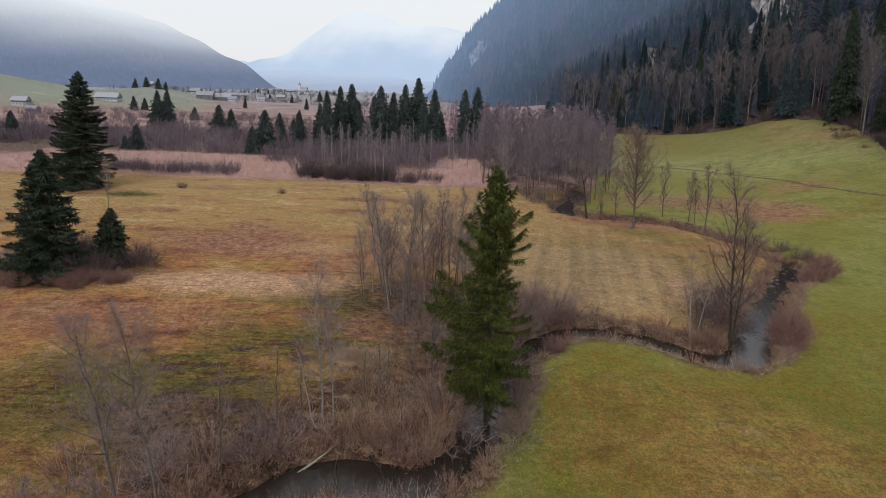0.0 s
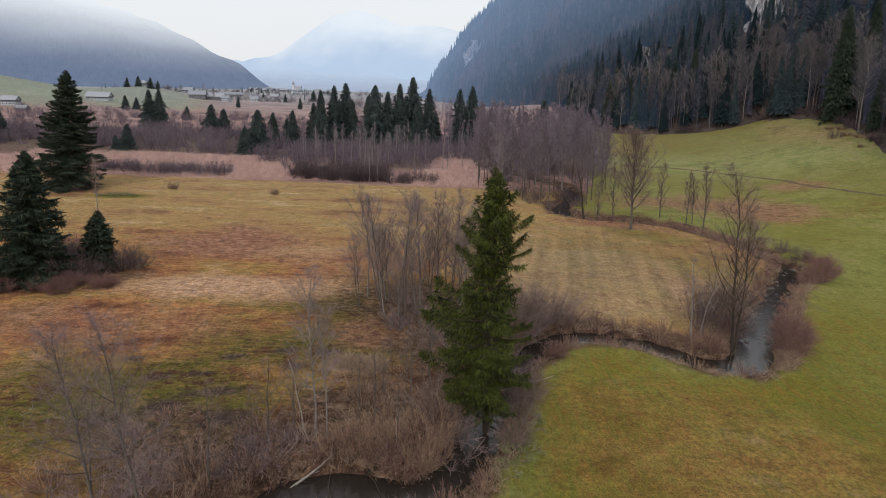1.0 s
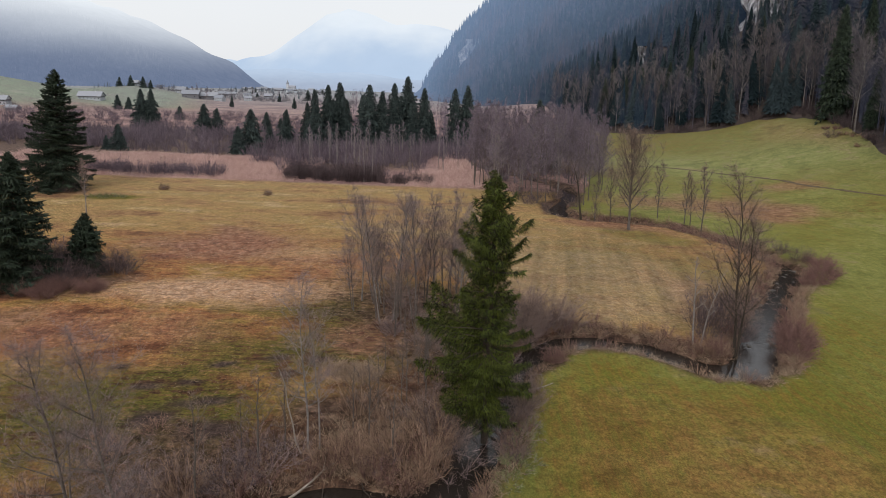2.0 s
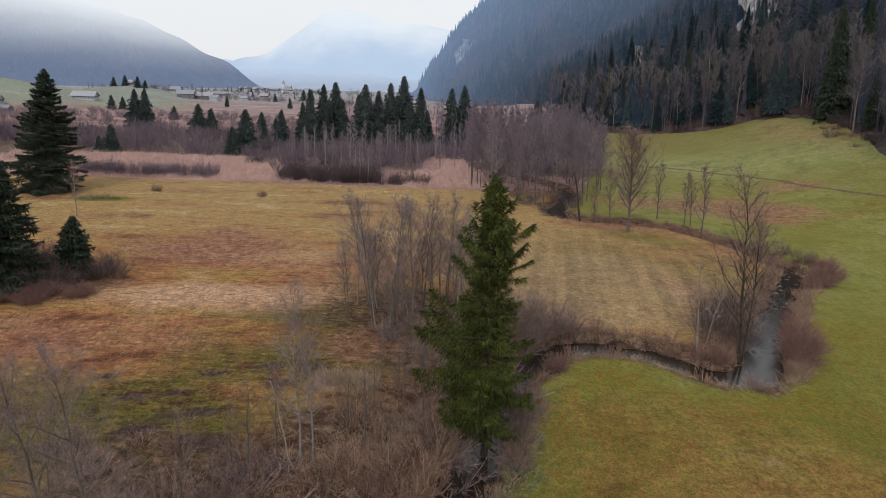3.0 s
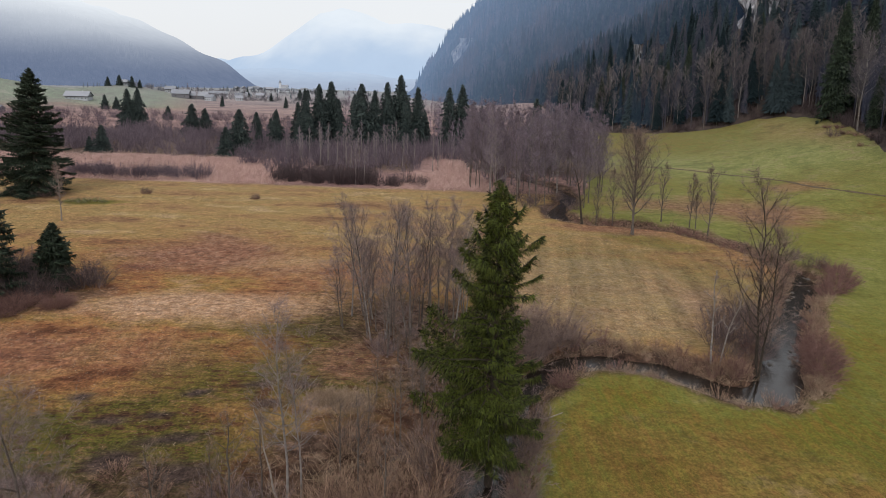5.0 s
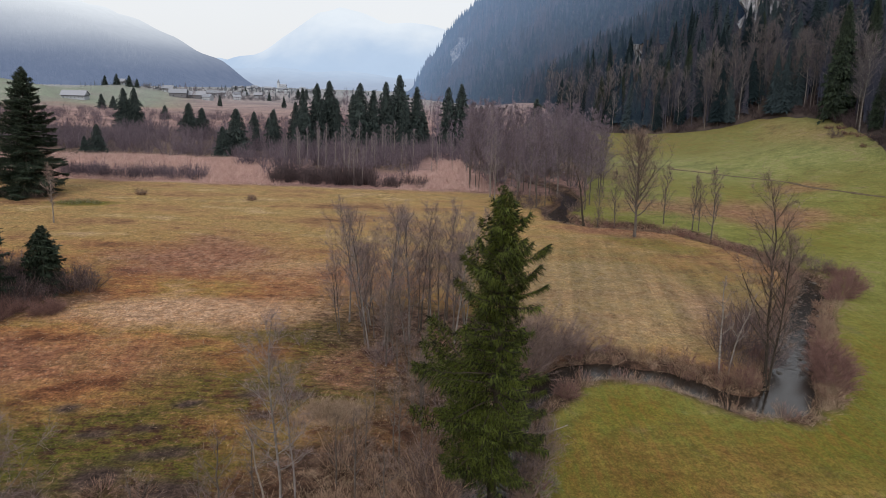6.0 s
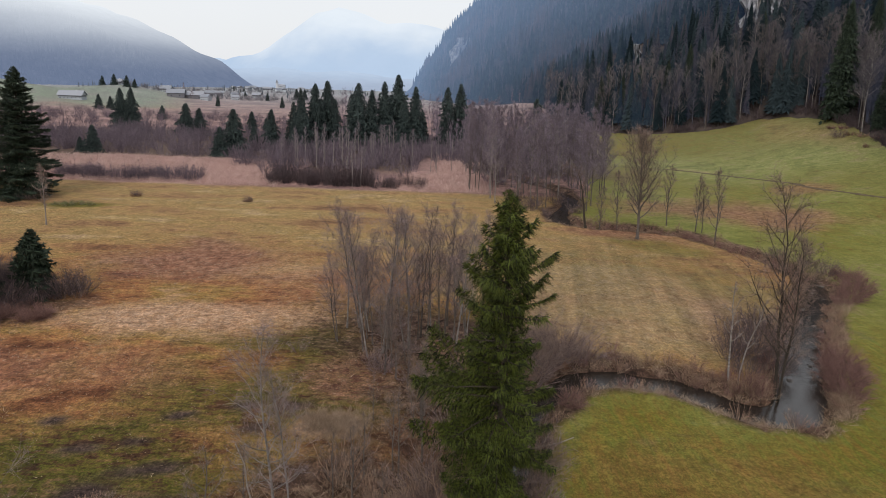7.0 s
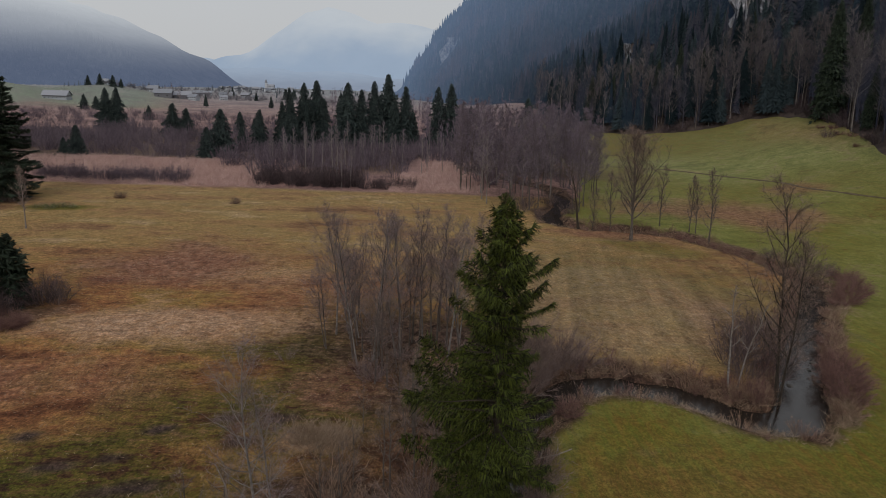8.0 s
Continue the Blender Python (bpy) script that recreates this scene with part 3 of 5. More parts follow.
    me.materials.append(mat)
    me.polygons.foreach_set("use_smooth", [True] * len(me.polygons))
    return tagged(new(name, me), label, category, kind="structure")


def slope_height(x, y):
    base = np.where(y < 330, land(x, np.minimum(y, 330)), 0)
    foot = np.interp(y, FOOT_Y, FOOT_X)
    edge_z = 0.0025 * np.clip(foot - (62 - 0.22 * (y - 90)), 0, 140) ** 2 * step(600, 320, y)
    return edge_z + mountain(x, y) - 0.3


relief("mountainside_wooded", np.arange(40, 520, 6.0), np.arange(-120, 401, 6.5), slope_height, LITTER, "steep wooded mountainside with leaf litter and scree")
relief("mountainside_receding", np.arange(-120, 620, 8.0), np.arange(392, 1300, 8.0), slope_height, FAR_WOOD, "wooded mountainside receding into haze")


def left_height(x, y):
    crest = np.interp(x, [-3340, -2140, -1320, -1170, -1030, -900, -750, -640, -570], [500, 450, 287, 244, 210, 160, 84, 14, -6])
    return crest * step(760, 1500, y) + step(850, 1100, y) * (9 * wave_noise(x, y, 90, 31) + 6 * wave_noise(x, y, 30, 32)) - 34


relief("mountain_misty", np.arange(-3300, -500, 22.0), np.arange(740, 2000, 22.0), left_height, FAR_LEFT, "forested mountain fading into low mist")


def peak_height(x, y):
    crest = np.interp(x, [-2400, -1750, -1480, -1170, -1015, -860, -690, -560, -410, -150, 0, 400, 900], [150, 130, 95, 165, 295, 420, 470, 440, 380, 372, 325, 300, 280])
    return crest * step(2900, 4000, y) + step(3000, 3400, y) * (18 * wave_noise(x, y, 160, 41) + 8 * wave_noise(x, y, 60, 42)) - 20


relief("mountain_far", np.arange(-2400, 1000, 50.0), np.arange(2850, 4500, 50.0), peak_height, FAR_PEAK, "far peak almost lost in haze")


def foothill_height(x, y):
    crest = np.interp(x, [-1200, -900, -760, -600, -420, -200, 0, 250], [60, 72, 76, 66, 70, 50, 40, 30])
    return crest * step(1950, 2500, y) + step(1950, 2300, y) * (6 * wave_noise(x, y, 60, 51) + 3 * wave_noise(x, y, 22, 52)) - 34


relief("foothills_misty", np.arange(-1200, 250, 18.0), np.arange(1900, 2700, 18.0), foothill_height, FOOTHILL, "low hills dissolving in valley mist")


# narrow earth track across the pasture slope
TRACK = smooth_line([(50, 176, 0), (62.7, 168, 0), (71.2, 157.5, 0), (79.3, 145.7, 0), (82.8, 133.8, 0), (89, 121, 0), (97, 108, 0), (104, 96, 0)], 10)
tk = unit(np.gradient(TRACK[:, :2], axis=0))
side = np.column_stack([-tk[:, 1], tk[:, 0]])
wide = (0.45 + 0.20 * np.sin(np.arange(len(TRACK)) * 1.7) * np.sin(np.arange(len(TRACK)) * 0.6))[:, None]
lo, hi = TRACK[:, :2] + side * wide, TRACK[:, :2] - side * wide
tv = np.concatenate([np.column_stack([p, land(p[:, 0], p[:, 1]) + dz]) for p, dz in ((lo, 0.05), (hi, 0.05), (lo, -0.3), (hi, -0.3))])
tn = len(TRACK)
tf = [(i, i + 1, tn + i + 1, tn + i) for i in range(tn - 1)] + [(2 * tn + i, 2 * tn + i + 1, i + 1, i) for i in range(tn - 1)] + [(tn + i, tn + i + 1, 3 * tn + i + 1, 3 * tn + i) for i in range(tn - 1)]
tagged(new("track", Shape().add(tv, tf).mesh("track", TRODDEN)), "narrow worn earth track across the green slope", "track", kind="structure")

# ---- trees ----
def curve_limb(rs, start, way, length, rise, segs=4, wobble=0.08):
    """Points of a limb that bends towards the sky (or droops, rise below 0)."""
    p, d = [np.array(start, float)], unit(np.array(way, float))
    for _ in range(segs):
        d = unit(d + np.array([0, 0, rise]) / segs + rs.normal(0, wobble, 3))
        p.append(p[-1] + d * length / segs)
    return np.array(p)


def along(points, s):
    k = np.clip(s, 0, 0.999) * (len(points) - 1)
    i = k.astype(int)
    return points[i] + (points[i + 1] - points[i]) * (k - i)[:, None], unit(points[i + 1] - points[i])


def bare_tree_shapes(seed, h, r0=0.16, crown=0.35, spread=0.30, limbs=14, per_limb=7, twigs=9, twig_r=0.010, lean=(0, 0), up=0.9, stems=1, sides=7, vase=0.0):
    """A leafless tree: trunk shapes, limb shapes and one shape of twigs."""
    rs = np.random.RandomState(seed)
    trunks, limb_shapes, tw = [], [], Shape()
    tb, td, tr = [], [], []
    for s_i in range(stems):
        k = 9
        ang = rs.uniform(0, 6.28)
        off = np.array([math.cos(ang), math.sin(ang)]) * (0.0 if stems == 1 else 0.35)
        hh = h * (1 if s_i == 0 else rs.uniform(0.72, 0.95))
        zs = np.linspace(0, 1, k)
        sway = np.cumsum(rs.normal(0, 0.012 * hh, (k, 2)), axis=0) * zs[:, None]
        fan = off[None] * (1 + (2.2 if stems > 1 else 0) * zs[:, None] * hh / 10)
        pts = np.column_stack([np.array(lean)[None] * zs[:, None] ** 1.2 + sway + fan, zs * hh - 0.25 * (1 - zs)])
        rad = r0 * (1 if s_i == 0 else 0.75) * (1 - zs) ** 0.8 + 0.012
        rad[0] *= 1.35
        trunks.append(Shape().add(*tube(pts, rad, sides)))
        for j in range(limbs):
            s = crown + (0.97 - crown) * (j + rs.uniform(0, 0.9)) / limbs
            st, _ = along(pts, np.array([s]))
            a = 2.4 * j + rs.uniform(-0.5, 0.5)
            top = (s - crown) / (1 - crown)
            ln = hh * spread * (0.55 + 0.45 * math.sin(math.pi * min(1, 0.15 + 0.85 * top))) * (1.0 - 0.55 * top) * rs.uniform(0.7, 1.25)
            ln *= 1 - vase + vase * (0.55 + 1.15 * math.sin(math.pi * min(1, 0.1 + 0.75 * top)))
            way = np.array([math.cos(a), math.sin(a), 0.35 + 1.1 * top + 0.9 * vase])
            lp = curve_limb(rs, st[0], way, ln, up, 4, 0.12)
            rr = np.interp(s, zs, rad) * 0.5
            shp = Shape().add(*tube(lp, rr * (1 - np.linspace(0, 1, 5)) ** 0.8 + twig_r * 0.7, 4))
            for q in rs.uniform(0.15, 1.0, per_limb):
                b0, bd = along(lp, np.array([q]))
                side = unit(bd[0] * 0.8 + rs.normal(0, 0.8, 3) + np.array([0, 0, 0.2]))
                bl = (ln * 0.5 + 0.02 * hh) * (1.1 - 0.45 * q) * rs.uniform(0.5, 1.2)
                bp = curve_limb(rs, b0[0], side, bl, 0.4, 3, 0.2)
                shp.add(*tube(bp, np.linspace(max(rr * 0.3, twig_r * 1.2), twig_r * 0.7, 4), 3))
                m = int(twigs)
                o, od = along(bp, rs.uniform(0.05, 1.0, m))
                tb.append(o)
                td.append(unit(od * 0.7 + rs.normal(0, 0.75, (m, 3)) + [0, 0, 0.2]) * ((0.3 * bl + 0.025 * hh) * rs.uniform(0.6, 1.5, (m, 1))))
                tr.append(np.full(m, twig_r) * rs.uniform(0.6, 1.1, m))
            limb_shapes.append(shp)
    if tb:
        tw.add(*spikes(np.concatenate(tb), np.concatenate(td), np.concatenate(tr)))
    return trunks, limb_shapes, tw


def bare_tree(name, label, seed, h, bark=BARK_GREY, twig=TWIG_GREY, split=True, group="", **kw):
    trunks, limbs, tw = bare_tree_shapes(seed, h, **kw)
    ob = thing(name, label, "tree", group=group)
    for t in trunks:
        part("trunk", t, bark, ob, smooth=True)
    if split:
        for s in limbs:
            part("limb", s, bark, ob)
    else:
        all_limbs = Shape()
        for s in limbs:
            all_limbs.add(np.concatenate(s.v), s.f)
        tagged(part("branchwork", all_limbs, bark, ob), kind="stuff")
    tagged(part("twig_crown", tw, twig, ob, "fine leafless twigs"), kind="stuff")
    return ob


def shrub_shapes(seed, h, r, stems=26, twigs=14, twig_r=0.012, lean=0.5):
    rs = np.random.RandomState(seed)
    st, tb, td, tr = Shape(), [], [], []
    for j in range(stems):
        a, q = rs.uniform(0, 6.28), math.sqrt(rs.uniform(0, 1))
        base = np.array([math.cos(a), math.sin(a), 0]) * q * r * 0.35
        base[2] = -0.15
        way = np.array([math.cos(a) * q * lean * r / h * 2, math.sin(a) * q * lean * r / h * 2, 1.0]) + rs.normal(0, 0.12, 3)
        p = curve_limb(rs, base, way, h * rs.uniform(0.6, 1.08) * (1.0 - 0.25 * q), 0.10, 4, 0.17)
        st.add(*tube(p, twig_r * np.array([1.9, 1.6, 1.3, 1.0, 0.5]), 3))
        o, od = along(p, rs.uniform(0.15, 1.0, twigs))
        tb.append(o)
        td.append(unit(od + rs.normal(0, 0.62, (twigs, 3))) * (h * rs.uniform(0.12, 0.34, (twigs, 1))))
        tr.append(np.full(twigs, twig_r * 0.8))
    return st, Shape().add(*spikes(np.concatenate(tb), np.concatenate(td), np.concatenate(tr)))


def shrub(label, seed, h, r, stem_mat, twig_mat, group="", **kw):
    st, tw = shrub_shapes(seed, h, r, **kw)
    ob = thing("shrub", label, "shrub", group=group)
    tagged(part("stemwork", st, stem_mat, ob), kind="stuff")
    tagged(part("twig_mass", tw, twig_mat, ob), kind="stuff")
    return ob


def bough_shape(seed, length, sprays, spray_len, spray_r, droop=-0.5, curtain=0.6, fringe=1.0):
    """One spruce bough along +x: a bending spine hung with needle sprays."""
    rs = np.random.RandomState(seed)
    sp = curve_limb(rs, (0, 0, 0), (1, 0, 0.12), length, droop, 5, 0.05)
    sp[-2:, 2] += np.array([0.04, 0.12]) * length
    shp = Shape().add(*tube(sp, np.linspace(0.035 + 0.008 * length, 0.008, 6), 4))
    s = rs.uniform(0.08, 1.0, sprays) ** 0.8
    o, d = along(sp, s)
    side = np.where(rs.uniform(0, 1, sprays) < 0.5, -1.0, 1.0)[:, None]
    lat = np.column_stack([np.full(sprays, 0.75), np.zeros(sprays), np.zeros(sprays)]) + side * np.array([[0, 0.8, 0]]) + rs.normal(0, 0.25, (sprays, 3))
    fan = 0.27 * length * np.sin(np.pi * np.clip(0.15 + 0.8 * s, 0, 1))[:, None] * rs.uniform(0, 1, (sprays, 1))
    o = o + side * np.array([[0.25, 1.0, -0.18]]) * fan * np.array([[1, 1, 1]])
    o[:, 0] = np.where(side[:, 0] < 0, o[:, 0] + 0.5 * fan[:, 0], o[:, 0])
    hang = rs.uniform(0, 1, (sprays, 1)) < curtain
    way = np.where(hang, np.array([[0.25, 0, -1.0]]) + rs.normal(0, 0.28, (sprays, 3)), lat)
    way = unit(way) * spray_len * rs.uniform(0.55, 1.3, (sprays, 1)) * np.where(hang, fringe, 1.0)
    return shp, Shape().add(*spikes(o, way, spray_r * rs.uniform(0.7, 1.25, sprays)))


def bough_params(rs, h, r, base, count, ragged, taper, hem, outline=None):
    out, a = [], rs.uniform(0, 6.28)
    for j in range(count):
        s = (j + rs.uniform(0, 0.8)) / count
        z = base + (h - base) * (1 - (1 - s) ** 1.15)
        q = 1 - (z - base) / (h - base)
        ln = r * (q ** taper) * rs.uniform(*ragged) * (hem + (1 - hem) * min(1, (z - base) / (0.16 * h))) + 0.18
        a += 2.4 + rs.uniform(-0.35, 0.35)
        if outline:
            west = 0.5 - 0.5 * math.cos(a)
            hs, east_r, west_r = outline
            ln = ((1 - west) * np.interp(z, hs, east_r) + west * np.interp(z, hs, west_r)) * rs.uniform(*ragged)
        out.append((z, a, ln, q))
    return out


def skirts(rs, h, r, base, tiers, points):
    """The tiers of a conifer's crown, each a ragged drooping skirt of boughs."""
    v, f = [], []
    for k in range(tiers):
        s = (k + 0.5) / tiers
        z, rim = base + (h - base) * s, r * (1 - s) ** 0.85 + 0.12
        a = np.arange(2 * points) * math.pi / points + rs.uniform(0, 6.28) + rs.normal(0, 0.08, 2 * points)
        q = rim * np.where(np.arange(2 * points) % 2, 0.62, 1.0) * rs.uniform(0.75, 1.2, 2 * points)
        n = len(v) * (2 * points + 1)
        fall = (h - base) / tiers * 0.95
        tip = np.array([[rs.normal(0, 0.04 * r), rs.normal(0, 0.04 * r), z + fall]])
        v.append(np.vstack([tip, np.column_stack([q * np.cos(a), q * np.sin(a), z - fall * rs.uniform(0.0, 0.9, 2 * points) - 0.40 * q])]))
        f += [(n, n + 1 + j, n + 1 + (j + 1) % (2 * points)) for j in range(2 * points)]
    return np.concatenate(v), np.array(f)


def spruce(label, seed, h, r, base=1.0, count=150, needles=NEEDLE, protos=None, split=True, group="", ragged=(0.72, 1.15), taper=0.8, hem=0.82, outline=None):
    """A spruce. split: each bough is a part of its own; otherwise the crown is one mesh."""
    rs = np.random.RandomState(seed)
    ob = thing("spruce", label, "tree", group=group)
    zs = np.linspace(0, 1, 9)
    part("trunk", Shape().add(*tube(np.column_stack([0.02 * h * np.sin(zs * 2), 0 * zs, zs * h - 0.3 * (1 - zs)]), (0.011 * h + 0.06) * (1 - zs) ** 0.9 + 0.015, 8)), BARK_DARK, ob, smooth=True)
    rows = bough_params(rs, h, r, base, count, ragged, taper, hem, outline)
    if split:
        for z, a, ln, q in rows:
            fit_size = min(abs(math.log(c[0] / ln)) for c in protos)
            choice = [c for c in protos if abs(math.log(c[0] / ln)) < fit_size + 1e-6]
            long0, wood, green = choice[rs.randint(len(choice))]
            k_ = ln / long0
            pitch = 0.02 + (0.85 if outline else 0.55) * (1 - q) ** (1.1 if outline else 1.6) - 0.42 * q * rs.uniform(0.1, 1) + rs.normal(0, 0.10)
            m = Matrix.Translation((0.02 * h * math.sin(2 * z / h), 0, z)) @ Euler((rs.uniform(-0.25, 0.25), -pitch, a)).to_matrix().to_4x4() @ Matrix.Diagonal((k_, k_ * (0.8 + 0.4 * (1 - q)), k_ * rs.uniform(0.8, 1.1), 1))
            b = new("bough", wood)
            b.parent, b.matrix_basis = ob, m
            g = new("needle_sprays", green)
            g.parent = b
    else:
        wood, green = Shape(), Shape()
        bs, gs, rr = [], [], []
        for z, a, ln, q in rows:
            n = max(9, int(9 + 11 * ln / max(r, 0.1)))
            s = rs.uniform(0.05, 1.0, n) ** 0.7
            dro = -0.28 * q + 0.30 * (1 - q) + rs.normal(0, 0.10)
            zz = z + ln * s * dro - 0.25 * ln * s ** 2 + rs.normal(0, 0.16, n)
            side = rs.normal(0, 0.24, n) * ln * np.sin(np.pi * np.clip(s, 0.1, 0.95))
            ca, sa = math.cos(a), math.sin(a)
            o = np.column_stack([ca * s * ln - sa * side, sa * s * ln + ca * side, zz])
            w = unit(np.column_stack([ca + rs.normal(0, 0.5, n), sa + rs.normal(0, 0.5, n), rs.uniform(-1.7, 0.1, n)])) * (0.15 * ln + 0.30) * rs.uniform(0.7, 1.25, (n, 1))
            bs.append(o)
            gs.append(w)
            rr.append((0.040 * ln + 0.06) * rs.uniform(0.8, 1.3, n))
        green.add(*skirts(rs, h, 0.74 * r, base, 16, 11))
        green.add(*spikes(np.concatenate(bs), np.concatenate(gs), np.concatenate(rr)))
        part("crown", green, needles, ob, smooth=False)
    return ob


def lean_in(ob, x, y):
    return inward_lean(x, y) if ob.get("category") == "tree" else 0.0


def put(ob, x, y, z=None, turn=0.0, size=1.0, lean=(0, 0)):
    zz = land1(x, y) if z is None else z
    ob.matrix_basis = Matrix.Translation((x, y, zz)) @ Euler((radians(-lean[1]), radians(lean[0] + lean_in(ob, x, y)), radians(turn))).to_matrix().to_4x4()
    ob.scale = (size, size, size)
    return ob


def again(ob, x, y, z=None, turn=0.0, size=1.0, label="", squash=1.0):
    zz = land1(x, y) if z is None else z
    c = copy_thing(ob, Matrix.Translation((x, y, zz)) @ Matrix.Rotation(radians(lean_in(ob, x, y)), 4, "Y") @ Matrix.Rotation(radians(turn), 4, "Z"))
    c.scale = (size, size, size * squash)
    return tagged(c, label)


# boughs of the near spruces, in three lengths
def bough_set(tag, needles, classes, spray_len, spray_r, droop, curtain, number=3, fringe=1.0):
    out = []
    for k in range(number):
        for length, sprays in classes:
            w, g = bough_shape(100 + 7 * k + int(length * 3), length, sprays, spray_len, spray_r, droop, curtain, fringe)
            out.append((length, w.mesh("bough_" + tag, BARK_DARK), g.mesh("needle_sprays_" + tag, needles)))
    return out


BOUGH_NEAR = bough_set("near", NEEDLE_FRESH, ((0.9, 60), (1.8, 150), (3.0, 330), (4.4, 520)), 0.32, 0.024, -0.15, 0.58, 4, 1.35)
BOUGH_DARK = bough_set("dark", NEEDLE, ((1.2, 34), (2.6, 90), (4.2, 170), (6.5, 300)), 0.52, 0.075, -0.35, 0.4, 2)

put(spruce("tall ragged green spruce with drooping boughs above the stream", 3, 18.3, 4.9, 1.5, 236, protos=BOUGH_NEAR, ragged=(0.4, 1.22), outline=([1.4, 3.3, 4.8, 6.4, 7.8, 9.2, 10.6, 11.8, 13.2, 14.8, 16.6, 18.3], [1.8, 2.6, 2.9, 2.6, 2.3, 1.8, 1.5, 2.0, 2.7, 2.2, 0.95, 0.15], [1.5, 3.2, 4.6, 5.2, 4.3, 2.7, 1.9, 2.5, 2.6, 1.9, 0.95, 0.15])), 3.0, 36.4, -0.3, lean=(-1.0, 0))
put(spruce("big dark spruce at the edge of the meadow", 5, 22.6, 8.0, 0.6, 270, protos=BOUGH_DARK, ragged=(0.6, 1.15)), -77.3, 112.3)
put(spruce("dense dark spruce standing among brown shrubs", 6, 14.6, 4.8, 0.3, 220, protos=BOUGH_DARK), -46.9, 60.2)
put(spruce("small dense dark spruce beside a larger one", 7, 7.2, 2.7, 0.2, 130, protos=BOUGH_DARK), -42.2, 64.9)

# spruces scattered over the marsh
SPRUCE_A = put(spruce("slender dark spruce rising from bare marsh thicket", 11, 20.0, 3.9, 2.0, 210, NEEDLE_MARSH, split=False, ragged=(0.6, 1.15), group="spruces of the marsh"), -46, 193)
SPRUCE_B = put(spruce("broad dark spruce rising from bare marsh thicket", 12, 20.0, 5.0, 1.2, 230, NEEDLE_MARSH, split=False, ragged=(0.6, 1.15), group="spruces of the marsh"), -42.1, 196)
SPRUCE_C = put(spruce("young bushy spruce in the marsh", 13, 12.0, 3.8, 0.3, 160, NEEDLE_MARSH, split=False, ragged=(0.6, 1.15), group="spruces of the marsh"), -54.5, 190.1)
SPRUCE_A.scale = (0.92,) * 3
for proto, x, y, h, full in ((SPRUCE_B, -39.4, 202.4, 20.8, 20), (SPRUCE_A, -36.5, 199, 15.5, 20), (SPRUCE_B, -28.7, 198.9, 20.6, 20), (SPRUCE_A, -24.5, 200.4, 18.5, 20),
                             (SPRUCE_A, -31.6, 203, 17, 20), (SPRUCE_A, -20.6, 202.1, 21.2, 20), (SPRUCE_B, -16.4, 206.6, 23.4, 20), (SPRUCE_A, -10.2, 200, 19.9, 20),
                             (SPRUCE_A, -13.4, 199, 15.4, 20), (SPRUCE_A, -8.0, 203, 12.5, 20), (SPRUCE_A, -48.8, 195, 14.2, 20), (SPRUCE_B, -44.6, 190, 14, 20),
                             (SPRUCE_C, -62.2, 167.9, 8.3, 12), (SPRUCE_C, -60.0, 172.5, 12.8, 12), (SPRUCE_B, -129.7, 241.6, 15.3, 20), (SPRUCE_B, -126.2, 243, 15.6, 20),
                             (SPRUCE_C, -94, 219.4, 11.4, 12), (SPRUCE_C, -90.3, 222, 9.8, 12), (SPRUCE_C, -134.8, 286.7, 6.5, 12), (SPRUCE_C, -96.4, 166.6, 7.8, 12),
                             (SPRUCE_C, -102, 170, 4.2, 12), (SPRUCE_C, -149.5, 186, 9, 12), (SPRUCE_A, -153.1, 403, 7.5, 20), (SPRUCE_B, 24.2, 166, 18.5, 20), (SPRUCE_A, 0.3, 204, 21.4, 20),
                             (SPRUCE_A, 4.7, 206, 21.2, 20), (SPRUCE_A, 12, 216, 14, 20), (SPRUCE_C, -77, 240, 8, 12), (SPRUCE_C, -70, 236, 6, 12), (SPRUCE_C, -59, 187, 7, 12),
                             (SPRUCE_A, -112, 410, 8, 20), (SPRUCE_C, -268, 470, 7, 12), (SPRUCE_C, -261, 474, 8, 12), (SPRUCE_C, -249, 470, 8, 12), (SPRUCE_C, -244, 472, 6, 12),
                             (SPRUCE_C, -199, 345, 8, 12), (SPRUCE_C, -194, 348, 7, 12), (SPRUCE_C, -140, 560, 10, 12), (SPRUCE_C, -134, 566, 10, 12)):
    again(proto, x, y, turn=random.uniform(0, 360), size=1.28 * h / full, squash=1 / 1.28)

# ---- leafless trees ----
put(bare_tree("leafless_tree", "solitary leafless tree with an upright fan of branches by the stream", 21, 15.4, BARK_GREY, TWIG_GREY, r0=0.22, crown=0.22, spread=0.38, limbs=40, per_limb=11, twigs=14, twig_r=0.0135, up=0.55, vase=0.6), 30.0, 96.0, lean=(0, 0))
put(bare_tree("leafless_tree", "leafless tree with a dark trunk leaning over the stream bend", 22, 17.0, BARK_DARK, TWIG_GREY, r0=0.13, crown=0.20, spread=0.26, limbs=26, per_limb=9, twigs=12, twig_r=0.0085, up=0.6, lean=(0.6, 0), stems=2, vase=0.45), 27.0, 51.2)
put(bare_tree("leafless_tree", "thin pale twin-stemmed tree on the stream bank", 23, 9.0, BARK_PALE, TWIG_GREY, r0=0.08, crown=0.4, spread=0.18, limbs=9, per_limb=5, twigs=6, stems=2), 23.6, 51.8)
SAPLING = put(bare_tree("leafless_tree", "slim leafless tree beside the stream", 24, 10.0, BARK_GREY, TWIG_GREY, r0=0.09, crown=0.2, spread=0.24, limbs=18, per_limb=6, twigs=9, twig_r=0.015, stems=1, up=0.8, vase=0.6), 38, 105.4)
again(SAPLING, 41.4, 101.6, turn=80, size=0.9)
